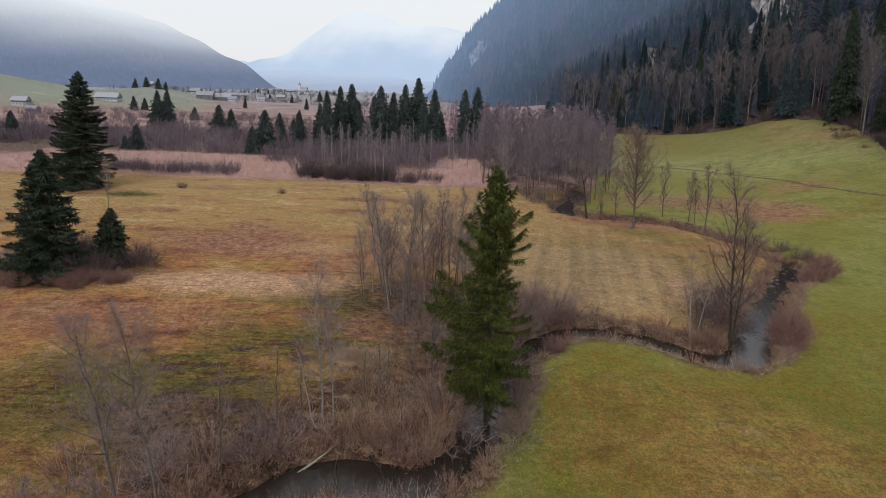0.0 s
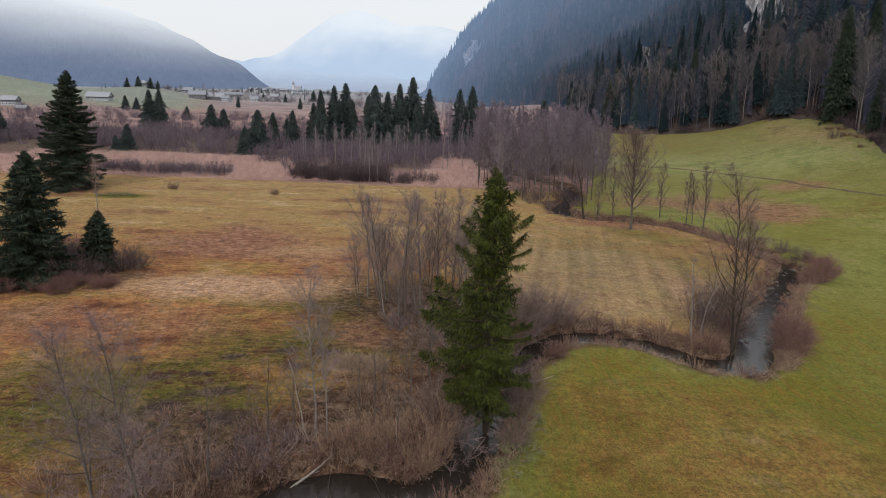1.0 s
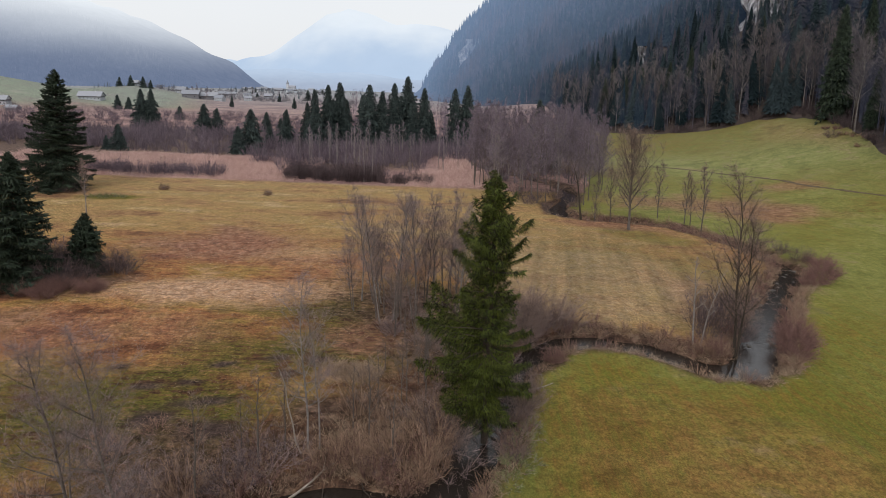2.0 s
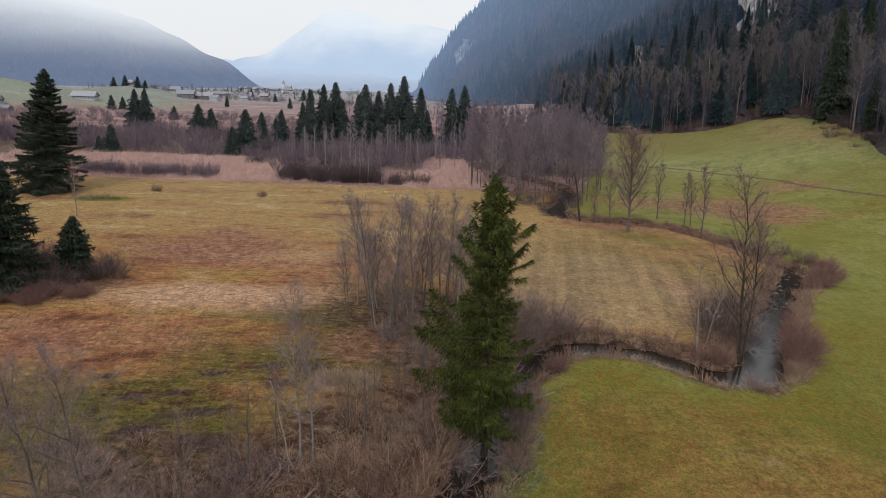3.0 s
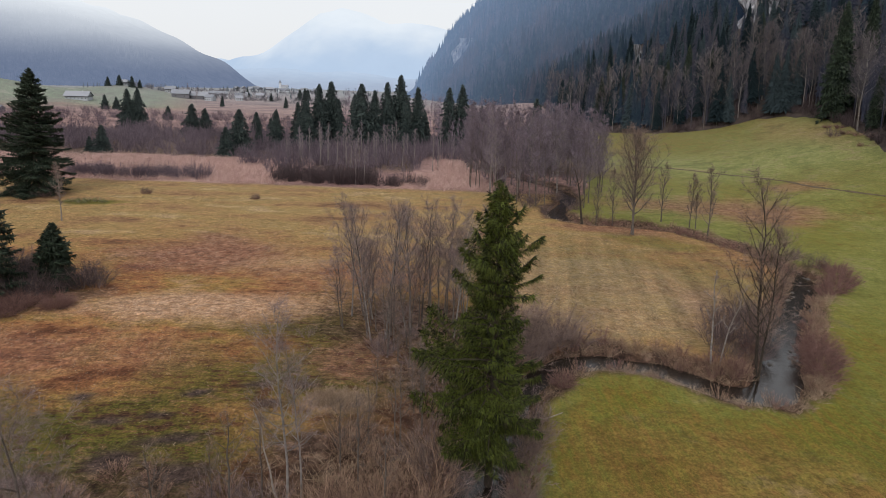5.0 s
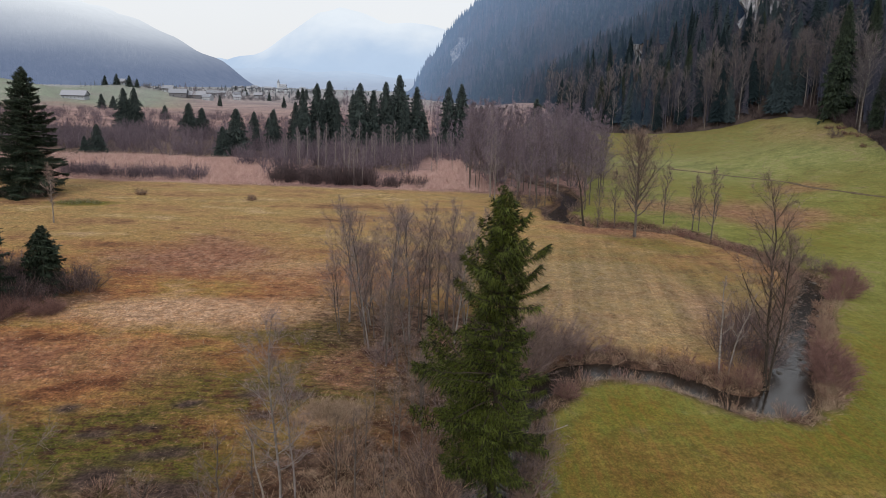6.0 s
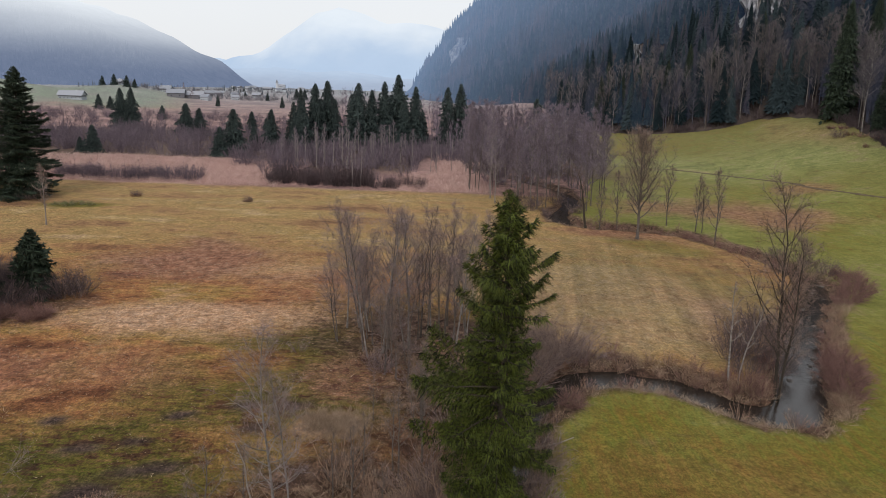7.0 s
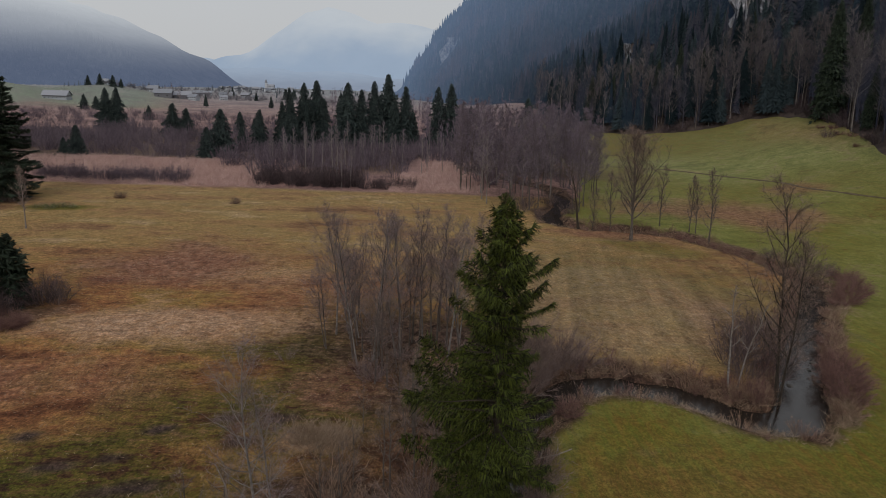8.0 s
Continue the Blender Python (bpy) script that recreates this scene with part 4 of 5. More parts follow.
again(SAPLING, 42.3, 101.2, turn=200, size=0.8)
again(SAPLING, 42.3, 96.4, turn=150, size=1.12)
put(bare_tree("leafless_tree", "dark crooked leafless tree by the stream", 25, 10.5, BARK_DARK, TWIG_GREY, r0=0.2, crown=0.35, spread=0.2, limbs=10, per_limb=5, twigs=6, twig_r=0.014), 23.2, 101.5, lean=(-8, 0))
again(SAPLING, 26.0, 103, turn=20, size=0.8)
again(SAPLING, 28.2, 101, turn=250, size=0.95)

# copse in the middle of the meadow
COPSE = dict(r0=0.074, crown=0.30, spread=0.30, limbs=18, per_limb=8, twigs=12, twig_r=0.0062, up=0.7, vase=0.35)
rs = np.random.RandomState(19)
COPSE_A = put(bare_tree("leafless_tree", "slender leafless tree of a crowded copse", 31, 12.2, BARK_GREY, TWIG_COPSE, group="trees of the copse", **COPSE), -6.9, 55.1, lean=(-5, 0))
COPSE_B = put(bare_tree("leafless_tree", "slender leafless tree of a crowded copse", 32, 12.0, BARK_GREY, TWIG_COPSE, group="trees of the copse", **COPSE), -4.8, 55.8)
COPSE_C = put(bare_tree("leafless_tree", "pale-trunked birch of a crowded copse", 33, 12.0, BARK_EDGE, TWIG_COPSE, group="trees of the copse", **COPSE), -3.0, 55.6)
for k in range(32):
    x, y = -9.6 + 13.0 * ((k * 0.618) % 1) + rs.normal(0, 0.5), 57.8 + 2.6 * rs.normal()
    if stream_gap(x, y)[0] < 1 or y < 53.5 or x > 4.5 or x < -11:
        continue
    tree = again((COPSE_A, COPSE_B, COPSE_C)[k % 3], x, y, turn=137 * k, size=rs.uniform(0.5, 1.05))
    tree.rotation_euler.rotate(Euler((radians(rs.uniform(-8, 8)), radians(rs.uniform(-10, 8)), 0)))

# slim trees of the near bank
put(bare_tree("leafless_tree", "pale slender birch with a fine purple crown on the near bank", 41, 11.8, BARK_EDGE, TWIG_COPSE, r0=0.065, crown=0.28, spread=0.27, limbs=24, per_limb=9, twigs=15, twig_r=0.0045, up=0.6), -8.3, 33.4)
put(bare_tree("leafless_tree", "pale slender birch with a fine purple crown on the near bank", 42, 9.5, BARK_EDGE, TWIG_COPSE, r0=0.05, crown=0.35, spread=0.22, limbs=16, per_limb=7, twigs=12, twig_r=0.0048, up=0.6), -7.7, 34.0)
put(bare_tree("leafless_tree", "leafless grey tree with a mottled trunk near the dark pool", 43, 11.0, BARK_GREY, TWIG_COPSE, r0=0.09, crown=0.30, spread=0.34, limbs=26, per_limb=10, twigs=17, twig_r=0.0042, up=0.5), -17.2, 24.6, lean=(-8, 2))
put(bare_tree("leafless_tree", "leafless grey tree with a mottled trunk near the dark pool", 44, 12.4, BARK_GREY, TWIG_COPSE, r0=0.09, crown=0.30, spread=0.32, limbs=26, per_limb=10, twigs=17, twig_r=0.0042, up=0.5), -14.9, 24.4, lean=(-3, 2))
SLIM = put(bare_tree("leafless_tree", "thin young leafless tree among the bank shrubs", 45, 7.0, BARK_GREY, TWIG_GREY, r0=0.06, crown=0.3, spread=0.27, limbs=12, per_limb=6, twigs=9, twig_r=0.0058, up=0.6), -13.2, 28.4)
for k, (x, y, s) in enumerate(((-19.5, 27.5, 0.9), (-11.0, 32.0, 0.95), (-9.9, 33.8, 0.8), (-4.6, 34.6, 0.9), (-2.9, 33.2, 0.75), (-6.0, 36.5, 0.7), (-12.4, 33.0, 0.6), (-1.4, 44, 0.8))):
    again(SLIM, x, y, turn=97 * k, size=s)
for k in range(20):
    x, y = rs.uniform(-5.5, 2.6), rs.uniform(37, 55)
    if stream_gap(x, y)[0] > 0.5:
        again(SLIM, x, y, turn=83 * k, size=rs.uniform(0.45, 0.95))
put(bare_tree("leafless_tree", "slim white birch in front of the big spruce", 46, 8.9, BARK_PALE, TWIG_GREY, r0=0.09, crown=0.3, spread=0.24, limbs=18, per_limb=7, twigs=9, twig_r=0.013, up=0.7), -59.8, 93.0)

# dense grove round the pool, and the bare wood behind it
GROVE = [bare_tree("leafless_tree", "tall bare tree of the dense purple-grey grove", 51 + k, 15.5, BARK_GREY if k else BARK_PALE, TWIG_PURPLE, split=False, group="trees of the grove",
                   r0=0.09, crown=0.24, spread=0.27, limbs=16, per_limb=7, twigs=14, twig_r=0.020, up=0.6, sides=5) for k in range(3)]
rs = np.random.RandomState(7)
placed = []
while len(placed) < 78:
    x, y = rs.uniform(5, 37), rs.uniform(111, 168)
    if stream_gap(x, y)[0] < 0.8 or x > min(37, 25.5 + 0.42 * (y - 111)) or (x < 13 and y < 117) or (x < 9 and y < 130) or any(math.hypot(x - a, y - b) < 1.9 for a, b in placed):
        continue
    placed.append((x, y))
for k, (x, y) in enumerate(placed):
    s = rs.uniform(0.78, 1.18)
    if k < 3:
        put(GROVE[k], x, y, turn=120 * k)
    else:
        again(GROVE[k % 3], x, y, turn=rs.uniform(0, 360), size=s)
BIRCH = [bare_tree("leafless_tree", "thin white-stemmed birch in front of the marsh spruces", 61 + k, 10.5, BARK_PALE, TWIG_PURPLE, split=False, group="birches of the marsh",
                   r0=0.10, crown=0.5, spread=0.15, limbs=11, per_limb=5, twigs=8, twig_r=0.018, up=0.8, sides=5) for k in range(2)]
spots = [(rs.uniform(-42, 2), rs.uniform(150, 190)) for _ in range(46)] + [(-20, 131.5), (-18.3, 132), (-21.5, 134), (-37, 152), (-33, 156), (-12, 160)]
for k, (x, y) in enumerate(spots):
    if k < 2:
        put(BIRCH[k], x, y)
    else:
        again(BIRCH[k % 2], x, y, turn=rs.uniform(0, 360), size=rs.uniform(0.6, 1.05))


def tree_copy_source(seed):
    t, lm, tw = bare_tree_shapes(seed, 14.0, r0=0.10, crown=0.3, spread=0.2, limbs=10, per_limb=3, twigs=8, twig_r=0.030, up=0.6, sides=4)
    v, f, n = [], [], 0
    for s in t + lm + [tw]:
        v.append(np.concatenate(s.v))
        f += [(q[0] + n, q[1] + n, q[2] + n) for q in s.f] + [(q[0] + n, q[2] + n, q[3] + n) for q in s.f if len(q) == 4]
        n += s.n
    return np.concatenate(v), np.array(f)


hind = [(rs.uniform(-6, 50), rs.uniform(172, 262)) for _ in range(110)] + [(rs.uniform(-70, 50), rs.uniform(262, 430)) for _ in range(80)]
hind = [p for p in hind if p[0] < np.interp(p[1], FOOT_Y, FOOT_X) - 12]
hz = land(np.array([p[0] for p in hind]), np.array([p[1] for p in hind]))
shp = scatter_copies([tree_copy_source(90 + k) for k in range(3)], [np.array([p[0], p[1], q]) for p, q in zip(hind, hz)], rs.uniform(0, 6.28, len(hind)), rs.uniform(0.7, 1.1, len(hind)), Shape())
tagged(new("bare_wood", shp.mesh("bare_wood", TWIG_PURPLE)), "bare purple-grey wood on the valley floor", "wood", kind="stuff")

# ---- thickets and shrubs ----
MARSH_PROTOS = []
for k in range(6):
    r_ = np.random.RandomState(200 + k)
    a, q = r_.uniform(0, 6.28, 22), np.sqrt(r_.uniform(0, 1, 22))
    root = np.column_stack([np.cos(a) * q, np.sin(a) * q, np.full(22, -0.1)])
    stem = np.column_stack([np.cos(a) * q * 1.7, np.sin(a) * q * 1.7, (3.7 - 1.0 * q) * r_.uniform(0.7, 1.1, 22)]) + r_.normal(0, 0.25, (22, 3))
    pick = r_.randint(0, 22, 170)
    s_ = r_.uniform(0.2, 1.0, (170, 1))
    tip = unit(stem[pick] + r_.normal(0, 1.3, (170, 3))) * r_.uniform(0.4, 1.1, (170, 1))
    v1, f1 = spikes(root, stem, 0.045)
    v2, f2 = spikes(root[pick] + stem[pick] * s_, tip, 0.028)
    MARSH_PROTOS.append((np.concatenate([v1, v2]), np.concatenate([f1, f2 + len(v1)])))


def thicket(name, label, places, sizes, mat, category="thicket"):
    shp = Shape()
    z = land(np.array([p[0] for p in places]), np.array([p[1] for p in places]))
    scatter_copies(MARSH_PROTOS, [np.array([p[0], p[1], q]) for p, q in zip(places, z)], np.random.RandomState(5).uniform(0, 6.28, len(places)), sizes, shp)
    return tagged(new(name, shp.mesh(name, mat)), label, category, kind="stuff")


band = []
while len(band) < 900:
    x, y = rs.uniform(-230, 10), rs.uniform(152, 300)
    edge = 168 - 0.10 * (x + 80) if x < -55 else 150
    thin = 1.0 if y < 225 else 0.16
    if y < edge or rs.uniform() > thin or abs(x) > y * 0.95 or (-8 < x < 10 and y < 175):
        continue
    band.append((x, y))
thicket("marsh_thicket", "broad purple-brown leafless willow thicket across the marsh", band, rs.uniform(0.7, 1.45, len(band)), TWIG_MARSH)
hedge = [(rs.uniform(-38.5, -17), rs.uniform(131.5, 139)) for _ in range(105)] + [(rs.uniform(-16, -4), rs.uniform(130.5, 136)) for _ in range(30)]
fringe = [(rs.uniform(-86, -54), rs.uniform(130.5, 137)) for _ in range(95)]
thicket("dark_hedge", "dark leafless shrubs along the edge of the reeds", hedge, np.concatenate([rs.uniform(0.6, 1.12, 105), rs.uniform(0.4, 0.8, len(hedge) - 105)]), TWIG_HEDGE)
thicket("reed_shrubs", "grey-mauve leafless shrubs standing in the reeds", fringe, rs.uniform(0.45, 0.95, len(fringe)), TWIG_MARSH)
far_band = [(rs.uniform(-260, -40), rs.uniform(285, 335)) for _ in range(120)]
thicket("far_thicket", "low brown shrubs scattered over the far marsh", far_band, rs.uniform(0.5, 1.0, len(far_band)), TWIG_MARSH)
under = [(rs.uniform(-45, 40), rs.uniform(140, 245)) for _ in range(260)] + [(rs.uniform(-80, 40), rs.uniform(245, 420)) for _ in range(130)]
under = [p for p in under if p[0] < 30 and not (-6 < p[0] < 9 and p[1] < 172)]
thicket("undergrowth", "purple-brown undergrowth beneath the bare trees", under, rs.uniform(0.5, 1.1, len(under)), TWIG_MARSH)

# shrubs one by one
SHRUB_TAN = put(shrub("tan leafless willow shrub on the stream bank", 301, 3.4, 2.2, TWIG_TAN, TWIG_TAN, stems=34, twigs=16, twig_r=0.0120, group="bank willows"), -3.4, 33.6)
SHRUB_GREY = put(shrub("grey-brown leafless shrub on the stream bank", 302, 3.0, 2.4, TWIG_GREY, TWIG_COPSE, stems=26, twigs=15, twig_r=0.0120, lean=0.75, group="bank willows"), -10.6, 31.5)
SHRUB_RED = put(shrub("dense reddish leafless shrub on the stream bank", 303, 2.6, 2.4, TWIG_RED, TWIG_RED, stems=90, twigs=30, twig_r=0.0095, lean=0.8, group="red shrubs"), 33.2, 52.6)
SHRUB_COPSE = put(shrub("warm brown leafless shrub among the copse stems", 306, 3.0, 2.0, TWIG_GREY, TWIG_COPSE, stems=26, twigs=12, twig_r=0.0115, lean=0.7, group="bank willows"), 0.4, 45.0)
SHRUB_LOW = put(shrub("low rusty bramble with dead leaves on the stream bank", 305, 1.5, 1.6, TWIG_RED, TWIG_TAN, stems=40, twigs=20, twig_r=0.0145, lean=0.9, group="brambles"), -5.6, 33.4)
SHRUB_DARK = put(shrub("dark grey leafless shrub on the stream bank", 304, 3.6, 2.6, TWIG_GREY, TWIG_HEDGE, stems=48, twigs=18, twig_r=0.0125, group="bank shrubs"), 28.0, 57.4, size=1.25)
SHRUB_ROUND = put(shrub("dense rounded grey-brown leafless shrub on the stream bank", 308, 4.6, 2.9, TWIG_COPSE, TWIG_GREY, stems=64, twigs=26, twig_r=0.0095, lean=0.6, group="bank shrubs"), 6.9, 54.8)
BRAMBLE_LEAF = material("pale_bramble_leaves", (0.070, 0.080, 0.026), (0.30, 0.31, 0.15), 1.0, bump=0, by="island")
SHRUB_LEAFY = put(shrub("low bramble with pale green leaves beside the stream", 307, 1.1, 1.5, TWIG_GREY, BRAMBLE_LEAF, stems=30, twigs=24, twig_r=0.020, lean=0.95, group="brambles"), 5.0, 34.4)
for k, (x, y, s) in enumerate(((4.8, 32.8, 1.0), (5.6, 35.8, 0.9), (5.9, 33.6, 0.7), (4.2, 31.4, 0.8), (6.3, 37.2, 0.8), (-66.5, 106, 1.0), (-65, 107, 1.1), (-63.4, 106.4, 1.1), (-62, 106.8, 0.9), (-64.4, 105.2, 0.8), (-60.8, 106, 0.7))):
    again(SHRUB_LEAFY, x, y, turn=70 * k, size=s)
for k, (p, x, y, s) in enumerate((
        (SHRUB_TAN, -5.2, 32.6, 0.9), (SHRUB_TAN, -0.6, 34.6, 1.2), (SHRUB_TAN, -6.8, 32.4, 0.8), (SHRUB_TAN, -0.4, 32.9, 0.9), (SHRUB_GREY, -12.6, 30.6, 1.0), (SHRUB_GREY, -9.2, 32.9, 0.8),
        (SHRUB_GREY, -14.4, 29.2, 0.9), (SHRUB_GREY, -16.6, 28.0, 1.0), (SHRUB_GREY, -12.0, 33.6, 0.8), (SHRUB_GREY, -18.6, 26.6, 1.0), (SHRUB_GREY, -20.8, 25.6, 0.9), (SHRUB_GREY, -15.4, 31.4, 0.7),
        (SHRUB_GREY, 1.4, 43.4, 1.1), (SHRUB_GREY, 1.8, 46.4, 1.0), (SHRUB_GREY, 5.6, 43.0, 0.9), (SHRUB_GREY, 6.5, 45.2, 0.9), (SHRUB_ROUND, 8.4, 53.6, 1.05), (SHRUB_ROUND, 10.6, 55.2, 1.0), (SHRUB_ROUND, 7.0, 51.0, 0.8),
        (SHRUB_ROUND, 5.8, 53.0, 1.1), (SHRUB_GREY, 12.4, 55.2, 1.0), (SHRUB_ROUND, 8.2, 56.6, 1.1), (SHRUB_RED, 5.4, 50.4, 0.9), (SHRUB_RED, 9.6, 47.6, 0.6), (SHRUB_GREY, 4.6, 46.8, 1.1),
        (SHRUB_RED, 34.8, 55.6, 0.95), (SHRUB_RED, 32.0, 50.4, 0.8), (SHRUB_RED, 34.0, 53.8, 0.9), (SHRUB_LOW, 30.6, 48.6, 1.0), (SHRUB_LOW, 36.2, 58.6, 1.1), (SHRUB_RED, 37.4, 61.0, 0.6), (SHRUB_LOW, 39.6, 64.0, 1.0), (SHRUB_LOW, 42.6, 68.6, 1.0), (SHRUB_RED, 45.0, 70.6, 0.6), (SHRUB_LOW, 32.6, 54.2, 0.9), (SHRUB_DARK, 31.2, 57.6, 0.6), (SHRUB_RED, 48.6, 73.6, 1.0), (SHRUB_RED, 50.4, 76.4, 1.05), (SHRUB_RED, 46.6, 71.6, 0.8), (SHRUB_RED, 51.6, 79.4, 0.9),
        (SHRUB_DARK, 25.8, 56.4, 1.15), (SHRUB_DARK, 30.2, 60.0, 1.15), (SHRUB_DARK, 25.4, 53.4, 0.7), (SHRUB_DARK, 31.8, 63.4, 0.7), (SHRUB_DARK, 28.8, 54.6, 0.7), (SHRUB_DARK, 49.6, 80.6, 0.8), (SHRUB_DARK, 49.0, 84.4, 0.7), (SHRUB_DARK, 47.4, 88.0, 0.6),
        (SHRUB_DARK, -44.6, 62.6, 0.9), (SHRUB_DARK, -40.6, 63.2, 0.8), (SHRUB_RED, -41.6, 61.4, 0.7), (SHRUB_RED, -44.8, 59.6, 0.7), (SHRUB_DARK, -39.8, 66.2, 0.95), (SHRUB_DARK, -45.2, 66.4, 1.05),
        (SHRUB_RED, -47.6, 57.0, 0.7), (SHRUB_RED, -50.4, 57.4, 0.7), (SHRUB_DARK, -52.4, 62.8, 0.9), (SHRUB_RED, -53.2, 58.0, 0.6),
        (SHRUB_LOW, -57.4, 114.2, 0.85), (SHRUB_LOW, -36.3, 113.2, 0.8), (SHRUB_DARK, -57.3, 114.4, 0.5), (SHRUB_DARK, -36.2, 113.4, 0.42), (SHRUB_DARK, -73.8, 109.6, 0.8), (SHRUB_DARK, -81.5, 112.4, 0.8), (SHRUB_DARK, -78.6, 109.4, 0.6),
        (SHRUB_DARK, 15.5, 113.5, 0.9), (SHRUB_DARK, 17.6, 118.0, 1.0), (SHRUB_DARK, 18.2, 110.6, 0.7), (SHRUB_DARK, 23.8, 112.4, 0.8), (SHRUB_DARK, 22.0, 121.5, 1.0), (SHRUB_DARK, 14.0, 121.0, 1.0), (SHRUB_DARK, 109, 172, 1.0), (SHRUB_LOW, 113, 168, 1.2), (SHRUB_LOW, 109, 160, 1.0), (SHRUB_RED, 114, 178, 0.7), (SHRUB_LOW, 112, 172, 1.3), (SHRUB_LOW, 114, 164, 1.3), (SHRUB_RED, 113, 182, 0.6))):
    again(p, x, y, turn=61 * k, size=s)
for k in range(15):
    x, y = rs.uniform(-24, -8.5), rs.uniform(24.5, 32)
    if stream_gap(x, y)[0] > 0.5 and y > 0.25 * x + 30.2 - 2.5 * rs.uniform():
        again(SHRUB_GREY if k % 4 else SHRUB_TAN, x, y, turn=47 * k, size=rs.uniform(0.55, 1.0))
for k in range(22):
    x, y = rs.uniform(-7.5, 1.6), 31.6 + 7 * rs.uniform() ** 2
    if stream_gap(x, y)[0] > 0.4:
        again((SHRUB_TAN, SHRUB_LOW, SHRUB_GREY, SHRUB_LOW)[k % 4], x, y, turn=53 * k, size=rs.uniform(0.6, 1.1))
for k in range(28):
    again((SHRUB_GREY, SHRUB_LOW, SHRUB_COPSE)[k % 3], -2.5 + 4.5 * rs.normal(), 54.5 + 2.5 * rs.normal(), turn=53 * k, size=rs.uniform(0.4, 0.85))
for k in range(11):
    again((SHRUB_GREY, SHRUB_COPSE, SHRUB_LOW)[k % 3], rs.uniform(-2.0, 2.2), rs.uniform(40, 53), turn=71 * k, size=rs.uniform(0.4, 0.8))
for x, y, s in ((-3.6, 26.0, 0.6), (-1.6, 26.2, 0.8), (-2.4, 24.8, 0.8), (-11.2, 31.0, 0.7)):
    again(SHRUB_GREY, x, y, turn=40 * x, size=s)
for k in range(16):
    x, y = rs.uniform(-22, -9), rs.uniform(26, 36)
    if stream_gap(x, y)[0] > 0.4:
        again(SHRUB_LOW, x, y, turn=53 * k, size=rs.uniform(0.5, 1.1))

for k in range(22):
    sx, sy, sw = STREAM[rs.randint(16, 58)]
    x, y = sx + rs.uniform(-0.6, 1.2), sy - sw - rs.uniform(0.7, 2.2)
    if stream_gap(x, y)[0] > 0.35 and x > 0.5:
        again((SHRUB_GREY, SHRUB_LEAFY, SHRUB_LOW, SHRUB_LEAFY)[k % 4], x, y, turn=59 * k, size=rs.uniform(0.5, 0.85))
for k in range(22):
    x, y = rs.uniform(4.5, 13), rs.uniform(49.5, 57)
    if stream_gap(x, y)[0] > 0.4 and not right_of_stream(np.array([x]), np.array([y]))[0]:
        again((SHRUB_GREY, SHRUB_LOW, SHRUB_COPSE)[k % 3], x, y, turn=59 * k, size=rs.uniform(0.55, 1.1))
# brown thicket round the two dark spruces
for k in range(30):
    x, y = -44.5 + 3.6 * rs.normal(), 62.5 + 3.0 * rs.normal()
    if math.hypot(x + 46.9, y - 60.2) > 1.6 and math.hypot(x + 42.2, y - 64.9) > 1.2:
        again(SHRUB_RED if y < 60.5 else (SHRUB_DARK, SHRUB_GREY)[k % 2], x, y, turn=67 * k, size=rs.uniform(0.6, 0.85) if y < 60.5 else rs.uniform(0.9, 1.3))
# bare brush crowding the foot of the big spruce
for k, (x, y, s) in enumerate(((0.4, 35.4, 1.5), (1.0, 33.6, 1.25), (-0.4, 36.8, 1.6), (0.9, 37.8, 1.5), (5.2, 38.4, 1.3), (5.0, 36.2, 1.0), (6.2, 40.4, 1.2), (5.8, 42.2, 1.3), (4.7, 34.2, 0.9))):
    again((SHRUB_ROUND, SHRUB_GREY)[k % 2], x, y, turn=77 * k, size=s * (0.55, 0.9)[k % 2])
# low brush along the water
bp = []
for sx, sy, sw in STREAM[16:210:1]:
    for _ in range(8):
        a, d = rs.uniform(0, 6.28), sw + rs.uniform(0.4, 1.9)
        x, y = sx + d * math.cos(a), sy + d * math.sin(a)
        if 0.25 < stream_gap(x, y)[0] < 1.9:
            bp.append((x, y))
rs.shuffle(bp)
bp = [p for p in bp if not (right_of_stream(np.array([p[0]]), np.array([p[1]]))[0] and rs.uniform() < 0.7)]
half = len(bp) // 2
thicket("bank_brush", "low brown brush and bramble along the stream banks", bp[:half], rs.uniform(0.14, 0.38, half), TWIG_TAN, "brush")
thicket("bank_brush", "low dark red brush along the stream banks", bp[half:], rs.uniform(0.14, 0.42, len(bp) - half), TWIG_RED, "brush")

# ---- reeds and dead grass ----
def blades(name, label, x, y, height, radius, mat, lean, category, per=7, spread=0.25, z=None):
    n = len(x)
    zz = land(x, y) if z is None else z
    x, y, zz, hh = (np.repeat(q, per) for q in (x, y, zz, np.broadcast_to(height, (n,))))
    o = np.column_stack([x + rs.normal(0, spread, n * per), y + rs.normal(0, spread, n * per), zz - 0.04])
    w = np.column_stack([rs.normal(0, lean, n * per), rs.normal(0, lean, n * per), np.ones(n * per)]) * (hh * rs.uniform(0.5, 1.2, n * per))[:, None]
    return tagged(new(name, Shape().add(*spikes(o, w, radius)).mesh(name, mat)), label, category, kind="stuff")


rx = np.concatenate([rs.uniform(-95, -36, 2600), rs.uniform(-10, 9, 700), rs.uniform(-3, 5, 400), rs.uniform(-120, -95, 500)])
ry = np.concatenate([rs.uniform(129, 166, 2600), rs.uniform(129.5, 150, 700), rs.uniform(150, 190, 400), rs.uniform(125, 165, 500)])
blades("reed_bed", "pale pinkish dry reeds behind the meadow", rx, ry, rs.uniform(0.5, 1.25, len(rx)), 0.050, REED, 0.85, "reeds", 9, 0.7)

# bleached tussocks along the banks
tx, ty = [], []
